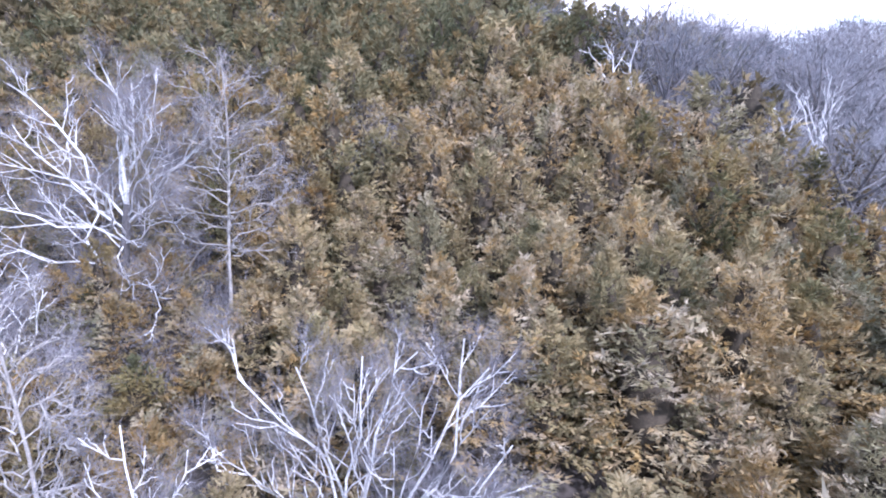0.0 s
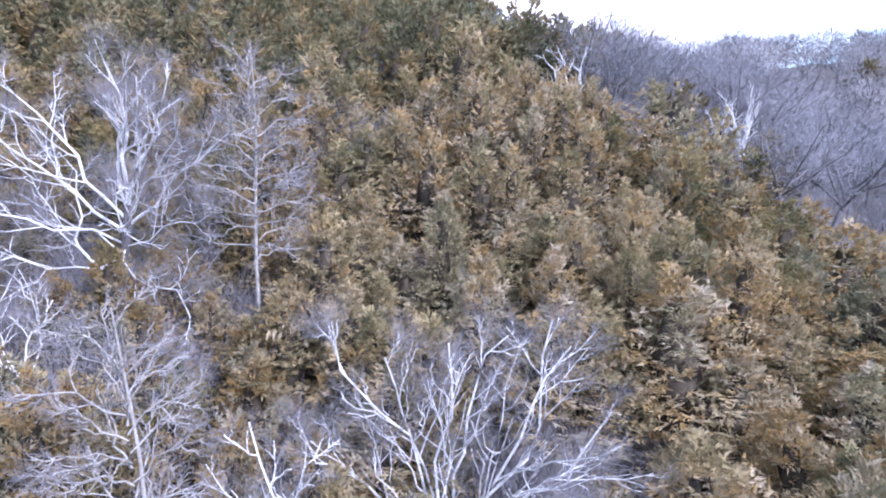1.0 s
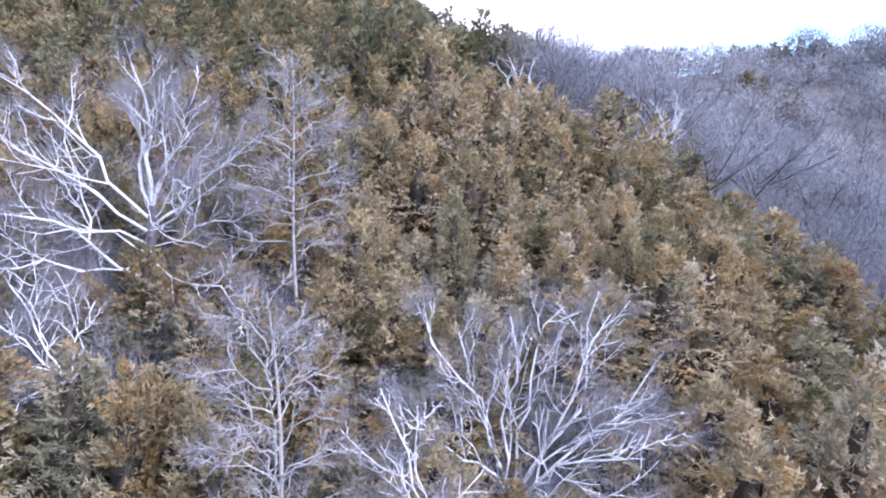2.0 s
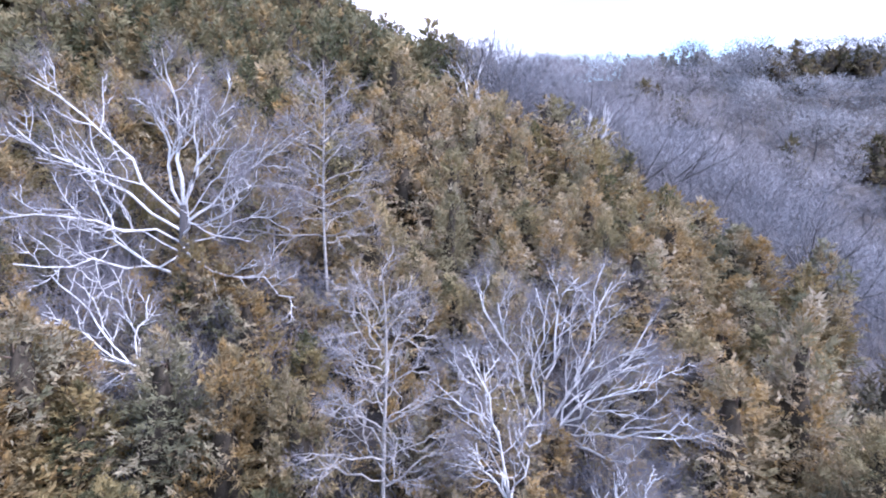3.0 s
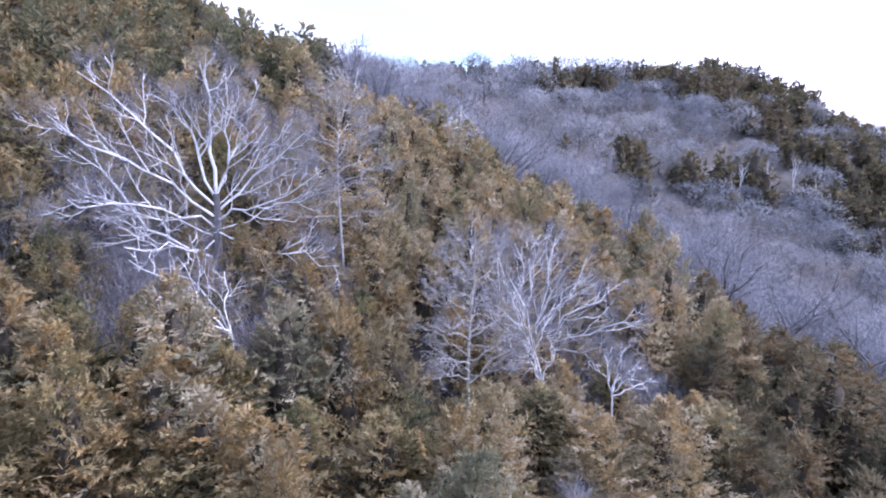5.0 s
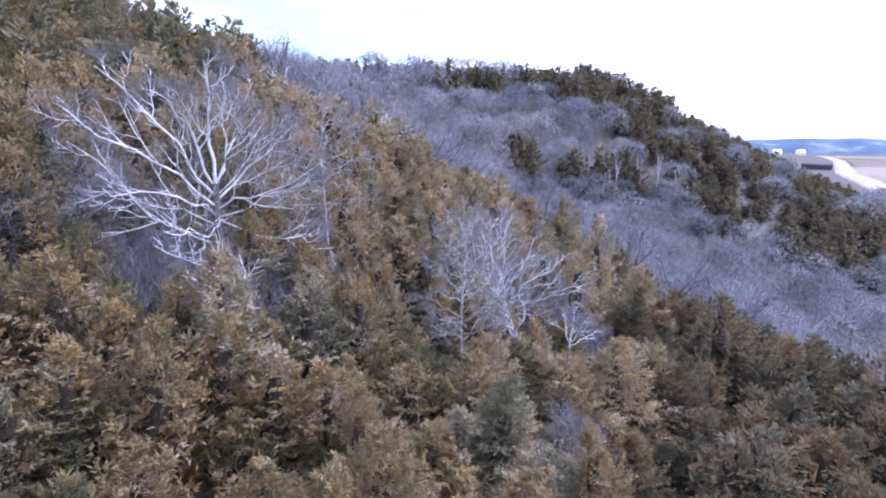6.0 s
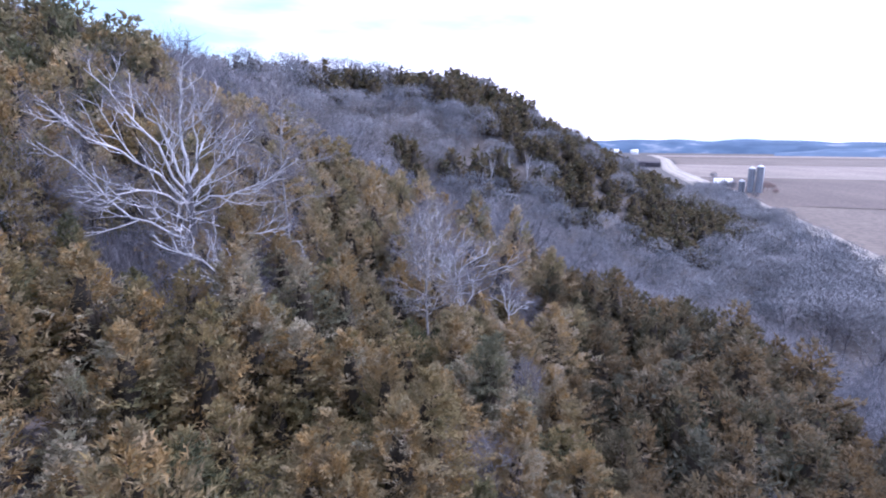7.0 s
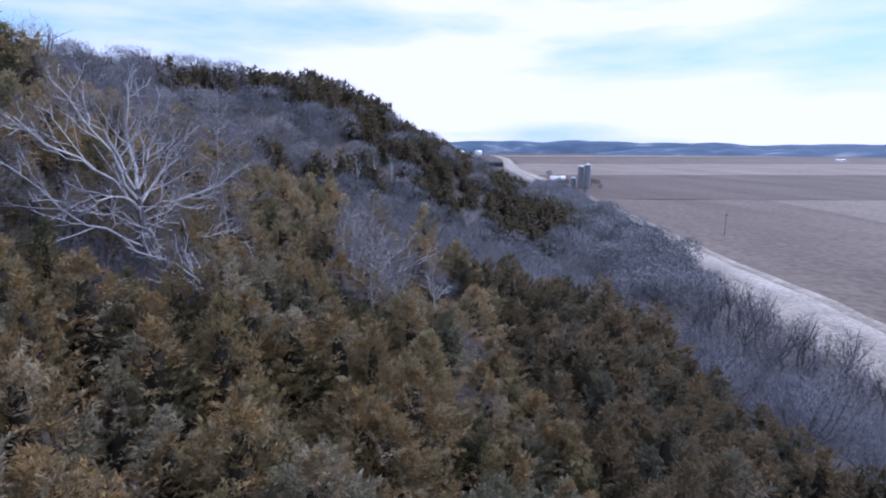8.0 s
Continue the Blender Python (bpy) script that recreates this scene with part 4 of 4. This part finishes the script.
# ---- farm on the valley floor ----
def valley_z(x, y):
    return max(VALLEY + 0.75, float(ground_height(x, y)) + 0.3) - 0.05


def lathe(rows, sides=24):
    """A body of revolution from rows of radius and height."""
    ang = np.linspace(0, 2 * np.pi, sides, endpoint=False)
    v = np.array([(r * math.cos(a), r * math.sin(a), z) for r, z in rows for a in ang])
    i, j = np.meshgrid(np.arange(len(rows) - 1), np.arange(sides), indexing="ij")
    k = (j + 1) % sides
    f = np.stack([i * sides + j, i * sides + k, (i + 1) * sides + k, (i + 1) * sides + j], -1).reshape(-1, 4)
    return v, f


def block(x0, x1, y0, y1, z0, z1):
    v = [(x, y, z) for z in (z0, z1) for x, y in ((x0, y0), (x1, y0), (x1, y1), (x0, y1))]
    f = [(0, 3, 2, 1), (4, 5, 6, 7), (0, 1, 5, 4), (1, 2, 6, 5), (2, 3, 7, 6), (3, 0, 4, 7)]
    return np.array(v, float), np.array(f)


def silo(x, y, radius, height, label, roof):
    ob = root("silo", (x, y, valley_z(x, y)), label, "silo", "farm silos")
    rows = [(radius, -0.3)]
    n = int(height / 1.6)
    for i in range(n):
        z = height * i / n
        rows += [(radius, z + 0.1), (radius, z + height / n - 0.22), (radius + 0.07, z + height / n - 0.16), (radius + 0.07, z + height / n - 0.04)]
    rows.append((radius, height))
    heap = Heap()
    heap.add(*lathe(rows))
    part("body", heap.mesh("silo_body", [M_CONCRETE]), ob)
    heap = Heap()
    heap.add(*lathe([(radius + 0.15, height - 0.05), (radius + 0.15, height + 0.15), (radius * 0.8, height + radius * 0.35), (radius * 0.45, height + radius * 0.55), (0.35, height + radius * 0.66), (0.3, height + radius * 0.75), (0.02, height + radius * 0.77)]))
    part("dome", heap.mesh("silo_dome", [roof], True), ob, "pale metal dome")
    heap = Heap()
    heap.add(*block(-0.55, 0.55, -radius - 0.85, -radius + 0.05, 0, height - 0.5))
    part("chute", heap.mesh("silo_chute", [M_METAL]), ob, "vertical unloading chute")
    return ob


silo(566.5, -216.5, 3.1, 24.5, "tall banded grey concrete silo beside its twin", M_METAL)
silo(563.3, -223.2, 3.1, 26.5, "taller banded grey concrete silo beside its twin", M_WHITE_PAINT)
silo(573.5, -210.5, 2.8, 11.0, "short grey grain bin beside the tall silos", M_METAL)


def barn(name, x, y, turn, length, width, eave, ridge, wall, roof, label, category):
    """A gabled farm building with walls, an overhanging roof, a door and windows."""
    ob = root(name, (x, y, valley_z(x, y)), label, category, turn=turn)
    l, w = length / 2, width / 2
    v = [(-l, -w, -0.4), (l, -w, -0.4), (l, w, -0.4), (-l, w, -0.4), (-l, -w, eave), (l, -w, eave), (l, w, eave), (-l, w, eave), (-l, 0, ridge), (l, 0, ridge)]
    heap = Heap()
    heap.add(v, [(0, 1, 5, 4), (2, 3, 7, 6), (1, 2, 6, 5), (3, 0, 4, 7)])
    heap.add(v, [(4, 8, 7), (5, 6, 9)])
    part("wall", heap.mesh("barn_wall", [wall]), ob)
    o, t = 0.7, 0.25
    slope = (ridge - eave) / w
    for s in (-1, 1):
        a = [(-l - o, s * (w + o), eave - slope * o), (l + o, s * (w + o), eave - slope * o), (l + o, 0, ridge), (-l - o, 0, ridge)]
        b = [(px, py, pz + t) for px, py, pz in a]
        heap = Heap()
        heap.add(a + b, [(0, 3, 2, 1), (4, 5, 6, 7), (0, 1, 5, 4), (1, 2, 6, 5), (2, 3, 7, 6), (3, 0, 4, 7)])
        part("roof", heap.mesh("barn_roof", [roof]), ob)
    heap = Heap()
    heap.add(*block(-l - 0.12, -l + 0.02, -width * 0.16, width * 0.16, 0, eave * 0.8))
    part("door", heap.mesh("barn_door", [M_DARK_WALL]), ob)
    for k in (-0.6, -0.2, 0.2, 0.6):
        heap = Heap()
        heap.add(*block(k * l - 0.6, k * l + 0.6, -w - 0.08, -w + 0.02, eave * 0.4, eave * 0.7))
        part("window", heap.mesh("barn_window", [M_DARK_WALL]), ob)
    return ob


barn("barn", 657, -219, 72, 19, 13, 3.8, 9.0, M_DARK_WALL, M_WHITE_PAINT, "low farm barn with a bright white metal roof", "barn")
barn("long_shed", 1222, -244, 80, 50, 18, 8.0, 11.5, M_DARK_WALL, M_DARK_WALL, "long dark farm shed beside the road", "shed")
barn("white_barn", 2700, -383, -80, 34, 24, 12.0, 24.0, M_WHITE_PAINT, M_WHITE_PAINT, "white gabled barn far down the valley", "barn")
barn("white_barn", 2725, -474, -80, 32, 22, 11.0, 23.0, M_WHITE_PAINT, M_WHITE_PAINT, "white gabled barn far down the valley", "barn")


barn("white_barn", 1501, -1398, 20, 26, 10, 3.0, 6.0, M_WHITE_PAINT, M_WHITE_PAINT, "long white farm building across the fields", "barn")


def utility_pole(x, y):
    ob = root("utility_pole", (x, y, valley_z(x, y)), "weathered wooden utility pole by the field", "pole")
    heap = Heap()
    heap.add(*tube([(0, 0, -0.5), (0, 0, 6), (0, 0, 12.5)], [0.2, 0.17, 0.13], 8))
    part("post", heap.mesh("pole_post", [M_CEDAR_BARK]), ob)
    heap = Heap()
    heap.add(*block(-0.08, 0.08, -1.2, 1.2, 11.4, 11.6))
    part("crossarm", heap.mesh("pole_crossarm", [M_CEDAR_BARK]), ob)


utility_pole(233, -176)


def farm_trees():
    wood, haze = grey_crown(91, 7, 700, 1.2, 0.16, 10, 4.6, 4)
    russet, russet_haze = grey_crown(92, 7, 700, 1.2, 0.16, 10, 4.6, 4)
    meshes = ((wood.mesh("bare_trunk", GREY_MATS), haze.mesh("bare_crown", GREY_MATS)),
              (russet.mesh("bare_trunk", GREY_MATS), russet_haze.mesh("russet_crown", [M_DARK_BARK, M_RED_TWIG])))
    for x, y, size, kind in ((586, -206, 1.3, 0), (592, -199, 1.4, 0), (583, -198, 1.2, 0), (577, -203, 1.1, 0), (590, -243, 1.1, 1), (583, -236, 1.2, 1),
                             (596, -250, 0.9, 1), (541, -231, 0.8, 1), (762, -240, 1.3, 0), (486, -192, 0.9, 0)):
        label = ("grey leafless tree beside the silos", "russet leafless tree behind the silos")[kind]
        ob = root("farm_tree", (x, y, valley_z(x, y) - 0.1), label, "bare tree", "trees at the farm", 40 * x, size)
        part("trunk", meshes[kind][0], ob)
        part("crown", meshes[kind][1], ob)


farm_trees()
